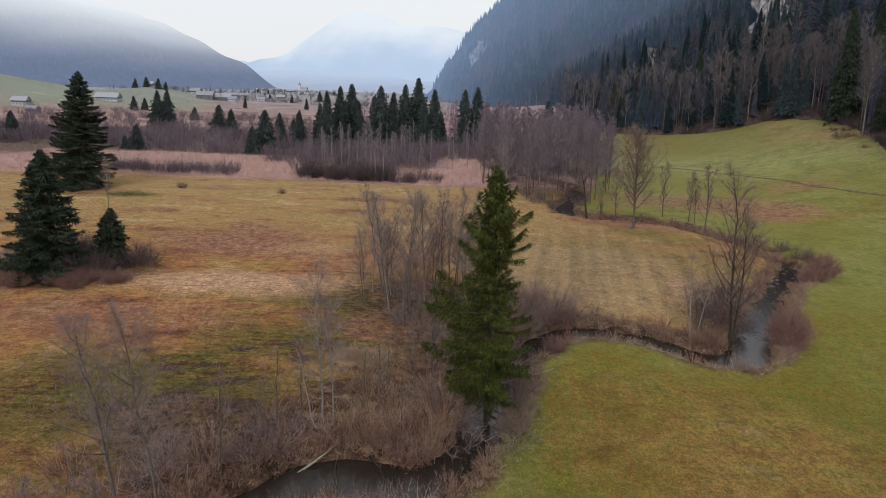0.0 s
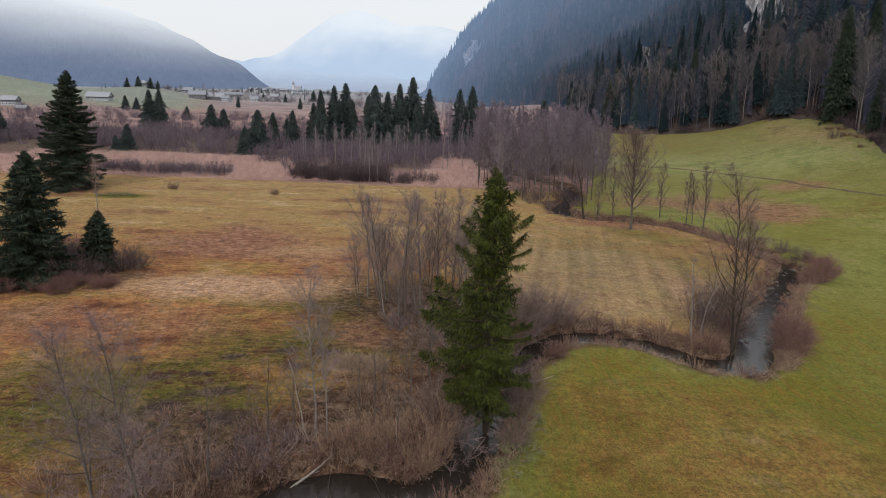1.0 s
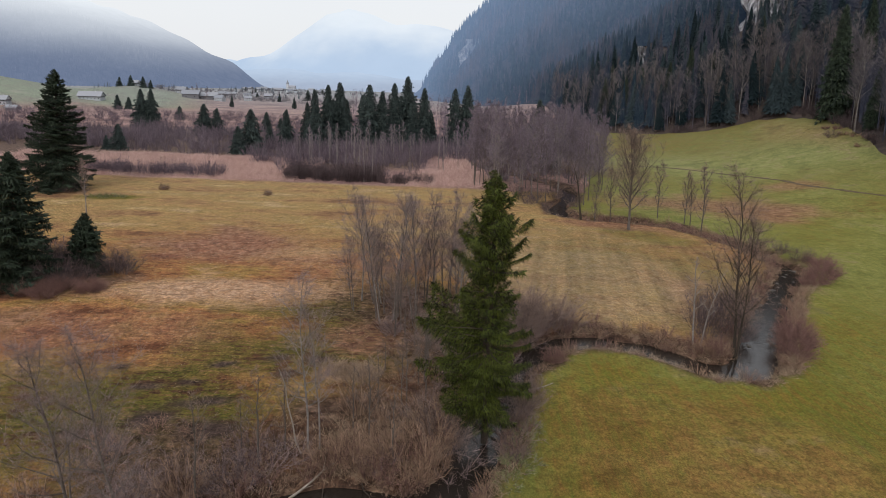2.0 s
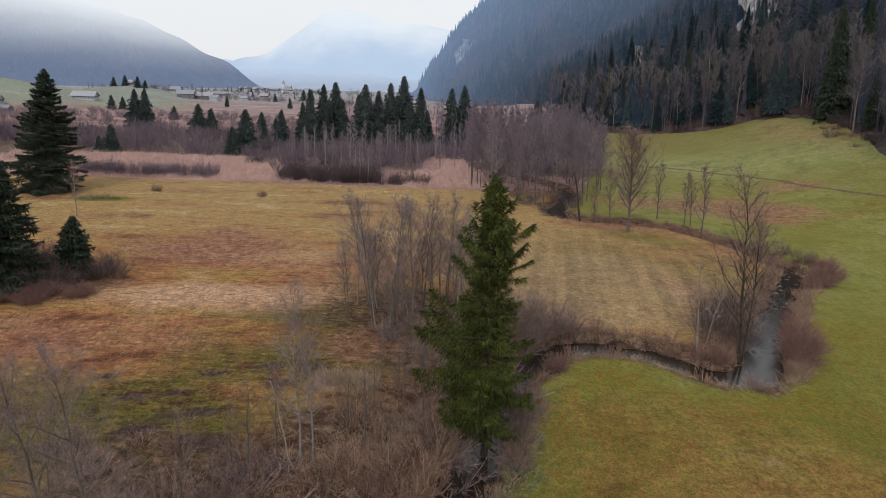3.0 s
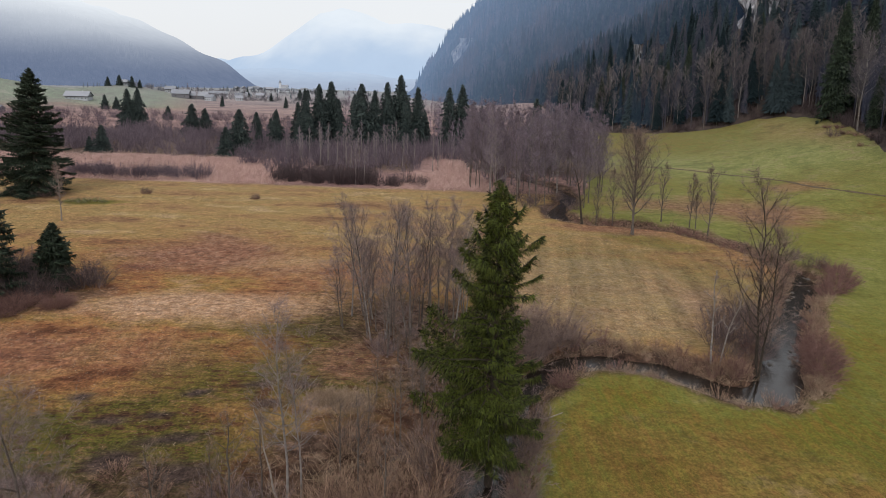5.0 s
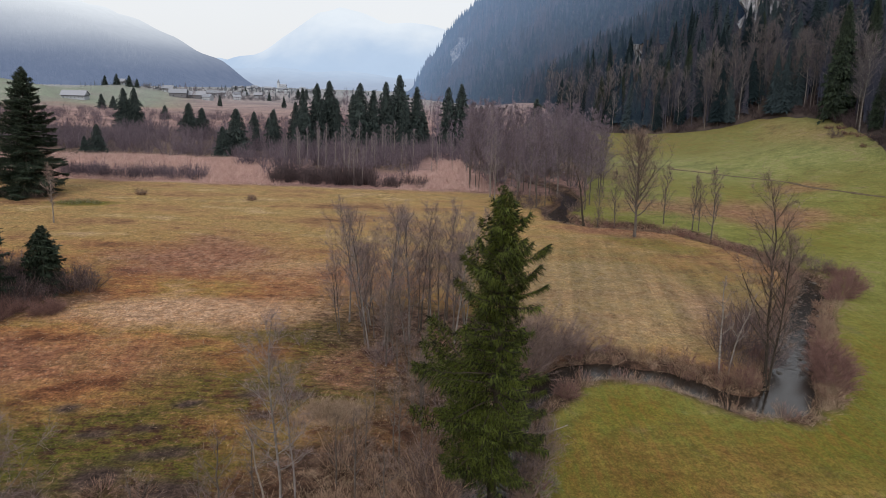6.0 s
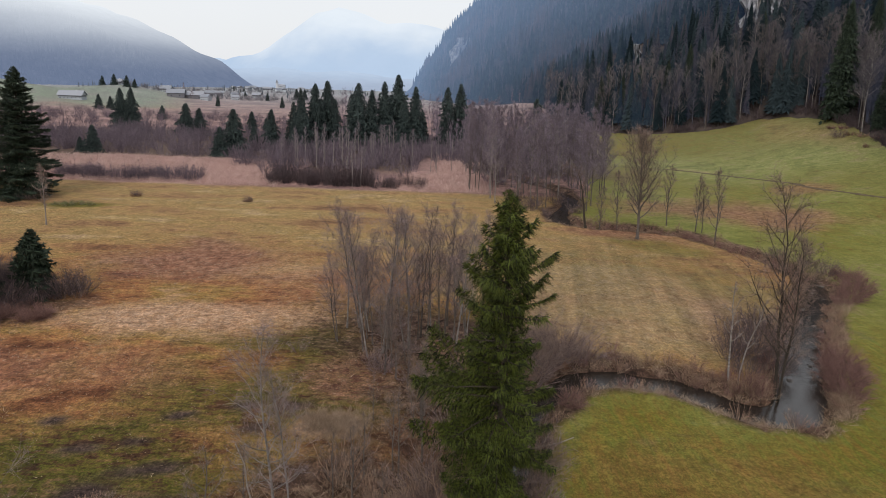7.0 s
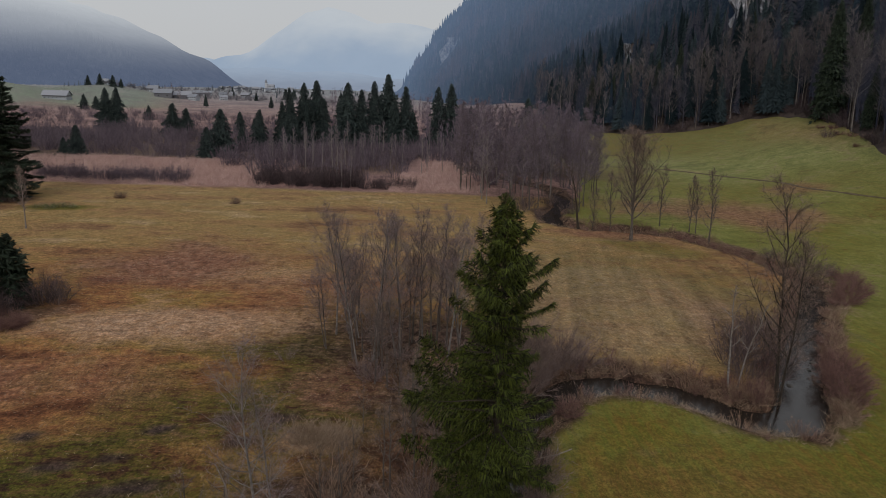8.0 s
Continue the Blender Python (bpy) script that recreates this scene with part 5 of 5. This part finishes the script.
for sx, sy, sw in STREAM[16:215]:
    for _ in range(16):
        a, d = rs.uniform(0, 6.28), sw + rs.uniform(0.3, 2.2)
        tx.append(sx + d * math.cos(a))
        ty.append(sy + d * math.sin(a))
tx, ty = np.array(tx), np.array(ty)
tg = stream_gap(tx, ty)
keep = (tg > 0.15) & (tg < 1.7)
blades("bank_grass", "bleached dead grass hanging over the stream banks", tx[keep], ty[keep], rs.uniform(0.25, 0.60, keep.sum()), 0.013, STRAW, 0.9, "grass", 14, 0.22)
px = np.concatenate([rs.normal(-7.5, 1.2, 240), rs.normal(-3.5, 2.8, 260), rs.normal(32, 1.8, 260), rs.normal(38, 2.0, 240), rs.normal(44, 2, 80)])
py = np.concatenate([rs.normal(44, 0.7, 240), rs.normal(35, 2.0, 260), rs.normal(48.5, 1.6, 260), rs.normal(62, 2.2, 240), rs.normal(69.5, 1.6, 80)])
pg = (stream_gap(px, py) > 0.3) & ((stream_gap(px, py) < 1.8) | (px < 10))
blades("bank_grass", "bleached dead grass tussocks on the low bank", px[pg], py[pg], rs.uniform(0.3, 0.8, pg.sum()), 0.014, STRAW, 0.8, "grass", 14, 0.22)

# ---- the wood on the mountainside ----
def far_conifer(seed, tiers, points, width):
    r_ = np.random.RandomState(seed)
    v, f = skirts(r_, 18.0, width, 1.8, tiers, points)
    v2, f2 = spikes([(0, 0, -1.0)], [(0, 0, 18.0)], 0.24)
    return np.concatenate([v, v2]), np.concatenate([f, f2 + len(v)])


def far_bare(seed):
    r_ = np.random.RandomState(seed)
    o, w, r = [np.array([[0, 0, -1.0]])], [np.array([[0.3, 0, 16.0]])], [np.array([0.20])]
    n = 34
    z = r_.uniform(5, 14.5, n)
    a = r_.uniform(0, 6.28, n)
    ln = r_.uniform(1.4, 4.0, n) * np.clip((17 - z) / 8, 0.4, 1)
    o.append(np.column_stack([0 * z, 0 * z, z]))
    w.append(np.column_stack([ln * np.cos(a), ln * np.sin(a), ln * r_.uniform(0.6, 1.4, n)]))
    r.append(np.full(n, 0.065))
    k = r_.randint(0, n, 70)
    t = r_.uniform(0.25, 0.95, 70)[:, None]
    o.append(o[1][k] + w[1][k] * t)
    w.append(unit(w[1][k] + r_.normal(0, 1.6, (70, 3))) * r_.uniform(0.7, 2.0, (70, 1)))
    r.append(np.full(70, 0.045))
    return spikes(np.concatenate(o), np.concatenate(w), np.concatenate(r))


def wood_places(n, y0, y1, depth, keep):
    out = []
    while len(out) < n:
        y = y0 + (y1 - y0) * rs.uniform() ** 1.5
        d = 1.5 + depth * rs.uniform() ** 1.15
        x = np.interp(y, FOOT_Y, FOOT_X) + d
        if 0.6 * d > 24 + 0.15 * y and rs.uniform() > 0.12:
            continue
        if rs.uniform() < keep(x, y, d) and not any(math.hypot((x - cx) / rx_, (y - cy) / ry_) < 1 for cx, cy, rx_, ry_ in CLIFF_GAPS):
            out.append((x, y))
    return out


CLIFF_GAPS = [(79, 278, 8, 17), (69, 284, 5, 13), (9, 800, 16, 30), (121, 250, 13, 15), (129, 267, 13, 10), (100, 325, 14, 46), (106, 362, 13, 18), (80, 348, 9, 38)]
patchy = lambda x, y: float(wave_noise(np.array([x]), np.array([y]), 30, 77)[0])
con = wood_places(3300, 130, 1150, 230, lambda x, y, d: 0.15 + 0.85 * (patchy(x, y) > -0.05) * (1 if y > 226 else (0.35 if d > 30 else 0.08)))
dec = wood_places(2100, 60, 1000, 200, lambda x, y, d: 0.25 + 0.75 * (patchy(x, y) < 0.15) * (1 if y < 420 else 0.5))
con += wood_places(1900, 330, 1100, 270, lambda x, y, d: 1)
conifers = [far_conifer(400 + k, 15, 9, (2.3, 2.8, 3.3)[k % 3]) for k in range(6)]
coarse = [far_conifer(410 + k, 10, 7, (2.4, 2.9, 3.4)[k % 3]) for k in range(6)]
sketchy = [far_conifer(420 + k, 6, 6, (2.5, 3.0, 3.6)[k % 3]) for k in range(6)]
beeches = [far_bare(500 + k) for k in range(6)]
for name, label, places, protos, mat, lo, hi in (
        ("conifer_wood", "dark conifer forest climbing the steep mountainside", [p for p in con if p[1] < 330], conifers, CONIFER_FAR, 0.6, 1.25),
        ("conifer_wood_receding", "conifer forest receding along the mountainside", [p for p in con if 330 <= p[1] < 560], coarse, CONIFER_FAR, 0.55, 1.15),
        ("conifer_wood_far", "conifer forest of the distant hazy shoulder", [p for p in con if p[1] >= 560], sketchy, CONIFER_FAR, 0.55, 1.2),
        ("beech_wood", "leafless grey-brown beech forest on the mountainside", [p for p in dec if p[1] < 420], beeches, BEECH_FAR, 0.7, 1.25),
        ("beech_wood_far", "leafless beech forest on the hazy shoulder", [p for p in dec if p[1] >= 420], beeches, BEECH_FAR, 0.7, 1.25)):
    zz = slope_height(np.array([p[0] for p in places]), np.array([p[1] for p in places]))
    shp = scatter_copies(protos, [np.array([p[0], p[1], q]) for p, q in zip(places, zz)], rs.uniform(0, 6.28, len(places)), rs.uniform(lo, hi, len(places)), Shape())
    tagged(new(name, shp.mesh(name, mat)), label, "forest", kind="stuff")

near_con = wood_places(200, 205, 310, 45, lambda x, y, d: 1)
near_dec = wood_places(520, 110, 300, 26, lambda x, y, d: 1)
MARGIN = []
for k in range(6):
    r_ = np.random.RandomState(440 + k)
    ob = thing("spruce", "dark conifer crowding behind the forest edge", "tree", group="conifers behind the forest edge")
    part("trunk", Shape().add(*spikes([(0, 0, -1.0)], [(0, 0, 18.0)], 0.24)), BARK_DARK, ob)
    part("crown", Shape().add(*skirts(r_, 18.0, (2.4, 2.9, 3.4)[k % 3], 1.8, 26, 12)), CONIFER_EDGE, ob)
    MARGIN.append(ob)
for k, (x, y) in enumerate(near_con):
    z = max(land1(x, y), float(slope_height(np.array([x]), np.array([y]))[0]))
    if k < 6:
        put(MARGIN[k], x, y, z)
    else:
        again(MARGIN[k % 6], x, y, z, rs.uniform(0, 360), rs.uniform(0.7, 1.2))
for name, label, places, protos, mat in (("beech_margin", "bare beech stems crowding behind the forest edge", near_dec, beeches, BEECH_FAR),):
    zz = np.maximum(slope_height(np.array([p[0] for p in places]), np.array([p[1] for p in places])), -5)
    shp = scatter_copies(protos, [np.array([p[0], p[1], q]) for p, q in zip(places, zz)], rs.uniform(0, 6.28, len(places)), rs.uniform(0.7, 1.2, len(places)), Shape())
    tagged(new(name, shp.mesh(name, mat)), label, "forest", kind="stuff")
brushy = [(np.interp(y, FOOT_Y, FOOT_X) + rs.uniform(-1, 10), y) for y in np.concatenate([rs.uniform(120, 290, 250), rs.uniform(180, 225, 230)])]
shp = scatter_copies(MARSH_PROTOS, [np.array([x, y, max(land1(x, y), float(slope_height(np.array([x]), np.array([y]))[0]))]) for x, y in brushy], rs.uniform(0, 6.28, 480), rs.uniform(0.35, 0.95, 480), Shape())
tagged(new("forest_undergrowth", shp.mesh("forest_undergrowth", TWIG_HEDGE)), "dark leafless undergrowth along the forest edge", "undergrowth", kind="stuff")

# trees of the misty mountain across the valley
lx, ly = rs.uniform(-1900, -560, 9000), rs.uniform(780, 1520, 9000)
ls = rs.uniform(0.6, 1.15, 9000)
on = (left_height(lx, ly) > -24) & (lx > -0.95 * ly - 60)
lz = left_height(lx[on], ly[on]) - 1
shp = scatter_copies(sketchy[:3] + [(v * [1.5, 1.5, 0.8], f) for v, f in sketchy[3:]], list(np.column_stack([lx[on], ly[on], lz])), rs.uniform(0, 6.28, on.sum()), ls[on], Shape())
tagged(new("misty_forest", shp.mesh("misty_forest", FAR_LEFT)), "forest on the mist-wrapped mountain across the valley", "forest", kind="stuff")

# edge of the wood, tree by tree
EDGE = [bare_tree("leafless_tree", "tall bare beech with a pale trunk at the forest edge", 71 + k, 22.0, (BARK_EDGE, BARK_EDGE, BARK_GREY)[k], TWIG_ASH, split=False, group="trees of the forest edge",
                  r0=0.19, crown=0.40, spread=0.24, limbs=16, per_limb=6, twigs=12, twig_r=0.020, up=0.5, sides=5) for k in range(3)]
EDGE_SPRUCE = spruce("tall dark spruce at the forest edge", 81, 26.0, 4.2, 1.5, 420, NEEDLE, split=False, group="spruces of the forest edge")
edge_line = smooth_line([(a, b, 0) for a, b in zip(FOOT_X, FOOT_Y)][2:17], 10)
k = 0
for x, y, _ in edge_line:
    d = rs.uniform(0.3, 10)
    xx, yy = x + d, y + d * 0.5 + rs.uniform(-2, 2)
    z = max(land1(xx, yy), float(slope_height(np.array([xx]), np.array([yy]))[0]))
    if k < 3:
        put(EDGE[k], xx, yy, z)
    else:
        again(EDGE[k % 3], xx, yy, z, rs.uniform(0, 360), rs.uniform(0.7, 1.1))
    k += 1
first = True
for x, y, h in ((118.5, 188, 33), (127, 190, 27), (117, 168, 16), (84, 236, 20), (90, 232, 22), (76, 244, 21), (96, 226, 18), (72, 252, 18), (110, 222, 20), (66, 262, 20), (70, 268, 22), (122, 160, 20), (119, 150, 16)):
    z = max(land1(x, y), float(slope_height(np.array([x]), np.array([y]))[0]))
    if first:
        put(EDGE_SPRUCE, x, y, z, size=h / 26)
    else:
        again(EDGE_SPRUCE, x, y, z, rs.uniform(0, 360), h / 26)
    first = False


# ---- limestone outcrops ----
def cliff(label, centre, width, height, depth, seed, face=(-0.75, -0.66), rock=ROCK):
    n, m = 40, 32
    f = unit(np.array([*face, 0.0]))
    s = np.array([-f[1], f[0], 0.0])
    U, V = np.meshgrid(np.linspace(-1, 1, n), np.linspace(0, 1, m))
    out = depth * (1 - U ** 2) * (1 - 0.55 * V) + 1.0 * wave_noise(U * width, V * height, 2.0, seed) + 1.5 * np.round(1.4 * wave_noise(U * width, V * height * 0.4, 2.3, seed + 1)) + 0.8 * np.round(1.5 * wave_noise(U * width * 1.6, V * height, 1.2, seed + 8)) + np.random.RandomState(seed).normal(0, 0.28, U.shape)
    wid = width * (1 - 0.35 * V + 0.30 * wave_noise(V * 9, U * 2.0, 1.2, seed + 2))
    p = np.array(centre) + U[..., None] * wid[..., None] * s / 2 + V[..., None] * height * np.array([0, 0, 1]) - (V[..., None] * 0.28 * height) * f + out[..., None] * f + (1 - V[..., None]) * (0.16 * height * wave_noise(U * width, 0 * U, 2.2, seed + 3))[..., None] * np.array([0, 0, 1.0])
    i = np.arange(n * m).reshape(m, n)
    shp = Shape().add(p.reshape(-1, 3), np.stack([i[:-1, :-1], i[:-1, 1:], i[1:, 1:], i[1:, :-1]], -1).reshape(-1, 4))
    q = p - f * (depth + 7)
    shp.add(q.reshape(-1, 3), np.stack([i[:-1, :-1], i[1:, :-1], i[1:, 1:], i[:-1, 1:]], -1).reshape(-1, 4))
    rim = np.concatenate([i[0, :], i[1:, -1], i[-1, -2::-1], i[-2:0:-1, 0]])
    shp.f.extend([(int(a), int(a) + n * m, int(b) + n * m, int(b)) for a, b in zip(rim, np.roll(rim, -1))])
    return tagged(new("cliff", shp.mesh("cliff", rock)), label, "cliff", kind="structure")


cliff("pale limestone crag breaking out of the forest", (129, 264, 41), 20, 31, 4, 901, (-0.45, -0.89))
cliff("narrow pale limestone face among the trees", (87, 293, 17), 9, 25, 3, 911, (-0.35, -0.93))
cliff("small grey limestone face among the trees", (74, 297, 10), 6, 20, 3, 921, (-0.3, -0.95))
FAR_ROCK = hazed_material("limestone_haze_glow", (0.060, 0.060, 0.062), (0.26, 0.26, 0.265), (0.006, 0.010, 0.020), (0.140, 0.202, 0.322), scale=0.12, **SLOPE_AIR)
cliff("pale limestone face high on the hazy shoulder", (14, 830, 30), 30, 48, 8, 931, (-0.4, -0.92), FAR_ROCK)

# ---- dead wood and stones by the water ----
def log(label, a, b, r, seed, wood=DEADWOOD):
    rs_ = np.random.RandomState(seed)
    p = np.linspace(a, b, 6) + rs_.normal(0, 0.06, (6, 3))
    ob = thing("fallen_log", label, "log")
    part("stem", Shape().add(*tube(p, np.linspace(r, r * 0.45, 6), 7)), wood, ob, smooth=True)
    d = p[-1] - p[0]
    for k in range(3):
        o = p[2 + k]
        part("broken_branch", Shape().add(*tube(curve_limb(rs_, o, unit(d) + rs_.normal(0, 0.7, 3), r * 14, 0.2, 3, 0.15), np.linspace(r * 0.4, r * 0.1, 4), 4)), wood, ob)
    return ob


log("bleached fallen trunk reaching over the dark pool", (-9.4, 29.6, -0.9), (-6.4, 32.6, 0.2), 0.10, 1)
log("dark fallen log across the stream under the spruce", (1.5, 39.6, -0.75), (4.6, 36.8, -0.45), 0.13, 2, BARK_DARK)
log("leaning dead pole on the near bank", (-8.7, 33.3, -0.2), (-9.9, 33.6, 6.0), 0.06, 3)
log("dark drowned branch standing in the pool", (-6.9, 31.2, -0.8), (-6.3, 28.4, -0.3), 0.045, 5, BARK_DARK)
log("thin forked branch fallen into the pool", (-4.6, 31.6, -0.5), (-3.4, 29.4, -0.75), 0.04, 6, BARK_DARK)
log("bare fallen branches below the spruce", (3.9, 42.2, -0.8), (8.6, 42.6, 0.6), 0.08, 4)


def stone(seed, r):
    bm = bmesh.new()
    bmesh.ops.create_icosphere(bm, subdivisions=2, radius=r)
    for v in bm.verts:
        v.co *= 1 + 0.35 * noise.noise(v.co * (1.6 / r) + Vector((seed * 3.1, 0, 0)))
        v.co.z *= 0.65
    me = bpy.data.meshes.new("stone")
    bm.to_mesh(me)
    bm.free()
    me.materials.append(STONE)
    return me


STONES = [stone(k, 0.4) for k in range(4)]
spots = []
for k in range(40):
    i = rs.randint(138, 172) if k < 34 else rs.randint(118, 190)
    sx, sy, sw = STREAM[i]
    a = rs.uniform(0, 6.28)
    spots.append((sx + rs.uniform(0.65, 1.1) * sw * math.cos(a), sy + rs.uniform(0.65, 1.1) * sw * math.sin(a)))
spots += [(25.5 + 0.5 * k + rs.uniform(-0.2, 0.2), 102.0 + rs.uniform(-0.4, 0.5)) for k in range(11)]
for x, y in spots:
    s = new("stone", STONES[rs.randint(4)])
    sc = rs.uniform(0.25, 0.8)
    s.matrix_basis = Matrix.Translation((x, y, max(land1(x, y), WATER_Z - 0.12) + 0.10 * sc)) @ Matrix.Rotation(rs.uniform(0, 6.28), 4, "Z") @ Matrix.Diagonal((sc, sc, sc, 1))
    tagged(s, "grey stone in the stream bed", "stone", "stones of the stream")


# ---- farmhouses and village ----
def box(x0, y0, z0, x1, y1, z1):
    v = [(x, y, z) for z in (z0, z1) for x, y in ((x0, y0), (x1, y0), (x1, y1), (x0, y1))]
    return np.array(v), np.array([(0, 3, 2, 1), (4, 5, 6, 7), (0, 1, 5, 4), (1, 2, 6, 5), (2, 3, 7, 6), (3, 0, 4, 7)])


def house(label, w, d, h, rise, wall, over=0.8, upper=None, rows=1, cols=4):
    """A gabled house, ridge along x."""
    ob = thing("house", label, "house", group="houses of the valley")
    body = Shape()
    v = np.array([(-w / 2, -d / 2, -1), (w / 2, -d / 2, -1), (w / 2, d / 2, -1), (-w / 2, d / 2, -1), (-w / 2, -d / 2, h), (w / 2, -d / 2, h), (w / 2, d / 2, h), (-w / 2, d / 2, h), (-w / 2, 0, h + rise), (w / 2, 0, h + rise)])
    body.v.append(v)
    body.f, body.n = [(0, 1, 5, 4), (1, 2, 6, 9, 5), (2, 3, 7, 6), (3, 0, 4, 8, 7)], 10
    part("wall", body, wall, ob)
    a, b, k = w / 2 + over, d / 2 + over, over * rise / (d / 2)
    t = 0.3
    rf = np.array([(-a, -b, h - k), (a, -b, h - k), (a, 0, h + rise), (-a, 0, h + rise), (a, b, h - k), (-a, b, h - k)])
    rv = np.concatenate([rf + [0, 0, 0.05], rf + [0, 0, t]])
    part("roof", Shape().add(rv, [(6, 7, 8, 9), (9, 8, 10, 11)]).add(rv, [(3, 2, 1, 0), (5, 4, 2, 3), (0, 1, 7, 6), (4, 5, 11, 10), (1, 2, 8, 7), (2, 4, 10, 8), (3, 0, 6, 9), (5, 3, 9, 11)]), ROOF, ob)
    if upper:
        part("timber_storey", Shape().add(*box(-w / 2 - 0.06, -d / 2 - 0.06, h * 0.55, w / 2 + 0.06, d / 2 + 0.06, h - 0.05)), upper, ob, "dark timber upper storey")
    for r in range(rows):
        for c in range(cols):
            x = -w / 2 + (c + 0.5) * w / cols
            z = 1.0 + r * 2.7
            part("window", Shape().add(*box(x - 0.55, -d / 2 - 0.12, z, x + 0.55, -d / 2 + 0.05, z + 1.2)), GLAZING, ob)
    part("chimney", Shape().add(*box(w * 0.2, -0.4, h + rise * 0.6, w * 0.2 + 0.7, 0.4, h + rise + 0.9)), PLASTER, ob)
    return ob


put(house("long farmhouse with a white base, timber upper storey and grey roof", 24, 13, 4.6, 4.4, PLASTER, 1.4, TIMBER, 1, 6), -238, 384, turn=8, size=0.56)
VILLA = house("white village house with a dark roof", 12, 10, 5.2, 3.4, PLASTER, 0.9, None, 2, 4)
BARN = house("dark timber barn with a broad roof", 20, 12, 5.0, 4.2, TIMBER, 1.0, None, 1, 2)
CHALET = house("house with plaster base and timber upper storey", 14, 11, 5.6, 3.6, PLASTER, 1.1, TIMBER, 2, 4)
put(BARN, -210, 468, turn=12, size=0.62)
put(VILLA, -188, 470, turn=-10, size=0.55)
put(CHALET, -226, 486, turn=5, size=0.55)
for p, x, y, a, s in ((BARN, -199, 476, 20, 0.9), (VILLA, -176, 500, 30, 0.7), (VILLA, -205, 580, 40, 0.8), (CHALET, -190, 600, 0, 0.8), (VILLA, -168, 560, 10, 0.6), (CHALET, -258, 332, 10, 0.8), (BARN, -232, 306, -5, 0.45),
                      (CHALET, -262, 482, 0, 0.7), (CHALET, -235, 620, 15, 0.8), (BARN, -252, 640, 5, 0.8), (VILLA, -220, 650, 70, 0.8), (VILLA, -240, 560, 20, 0.7), (BARN, -270, 600, 0, 0.7)):
    again(p, x, y, turn=a, size=0.68 * s)
for k in range(40):
    y = rs.uniform(1050, 1850)
    x = y * rs.uniform(-0.36, -0.215)
    again((VILLA, CHALET, VILLA, BARN)[k % 4], x, y, turn=rs.uniform(-60, 60), size=rs.uniform(0.55, 0.85))
church = thing("church", "white village church with a pointed tower", "church", pose(-478, 1680, land1(-478, 1680)))
part("tower", Shape().add(*box(-3, -3, -1, 3, 3, 18)), PLASTER, church)
part("spire", Shape().add(np.array([(-3.4, -3.4, 18), (3.4, -3.4, 18), (3.4, 3.4, 18), (-3.4, 3.4, 18), (0, 0, 28)]), [(0, 1, 4), (1, 2, 4), (2, 3, 4), (3, 0, 4)]), ROOF, church)
part("nave", Shape().add(*box(3, -5, -1, 22, 5, 9)), PLASTER, church)
part("nave_roof", Shape().add(np.array([(2.6, -5.8, 8.6), (22.6, -5.8, 8.6), (22.6, 5.8, 8.6), (2.6, 5.8, 8.6), (2.6, 0, 14), (22.6, 0, 14)]), [(0, 1, 5, 4), (2, 3, 4, 5)]), ROOF, church)
# hedgerows and groves about the village
lines_y = rs.uniform(430, 1150, 16)
hedge_far = [(y0 * q + rs.normal(0, 3), y0 + rs.normal(0, 4)) for y0, q0 in zip(lines_y, rs.uniform(-0.55, -0.2, 16)) for q in q0 + np.linspace(0, rs.uniform(0.05, 0.2), 22)]
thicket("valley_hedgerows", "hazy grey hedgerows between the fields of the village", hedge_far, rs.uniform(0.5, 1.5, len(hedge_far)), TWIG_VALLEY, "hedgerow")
village_trees = [(y * rs.uniform(-0.62, -0.12), y) for y in rs.uniform(560, 1500, 90)]
vz = land(np.array([p[0] for p in village_trees]), np.array([p[1] for p in village_trees]))
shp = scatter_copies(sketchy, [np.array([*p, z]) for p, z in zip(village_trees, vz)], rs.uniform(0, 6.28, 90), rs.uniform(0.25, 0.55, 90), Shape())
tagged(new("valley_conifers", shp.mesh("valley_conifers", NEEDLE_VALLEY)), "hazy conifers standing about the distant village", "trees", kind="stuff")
# field trees of the valley floor
for k in range(24):
    y = rs.uniform(430, 1300)
    x = y * rs.uniform(-0.45, -0.12)
    again((GROVE[0], SPRUCE_C)[k % 2], x, y, turn=rs.uniform(0, 360), size=rs.uniform(0.4, 0.8))

# ---- loose blades that give the meadow its nap ----
ux = rs.uniform(-46, 60, 50000)
uy = 21 + 75 * rs.uniform(0, 1, 50000) ** 1.2
sel = (np.abs(ux) < 10 + 0.85 * uy) & (stream_gap(ux, uy) > 0.5)
ux, uy = ux[sel], uy[sel]
cv = covers(ux, uy)
rough = cv[2] + cv[3] - 0.5 * cv[4]
grass_r = right_of_stream(ux, uy)
pick = rs.uniform(0, 1, len(ux))
for name, label, mat, sel, tall in (("dry_blades", "bleached dry blades lying in the rough meadow", STRAW, ~grass_r & (pick < 0.30 + 0.5 * rough), 0.20), ("turf", "short green and olive turf blades", TURF, grass_r & (pick < 0.55), 0.11)):
    blades(name, label, ux[sel], uy[sel], rs.uniform(0.5, 1.0, sel.sum()) * tall, 0.019, mat, 1.1, "grass", 3, 0.2)
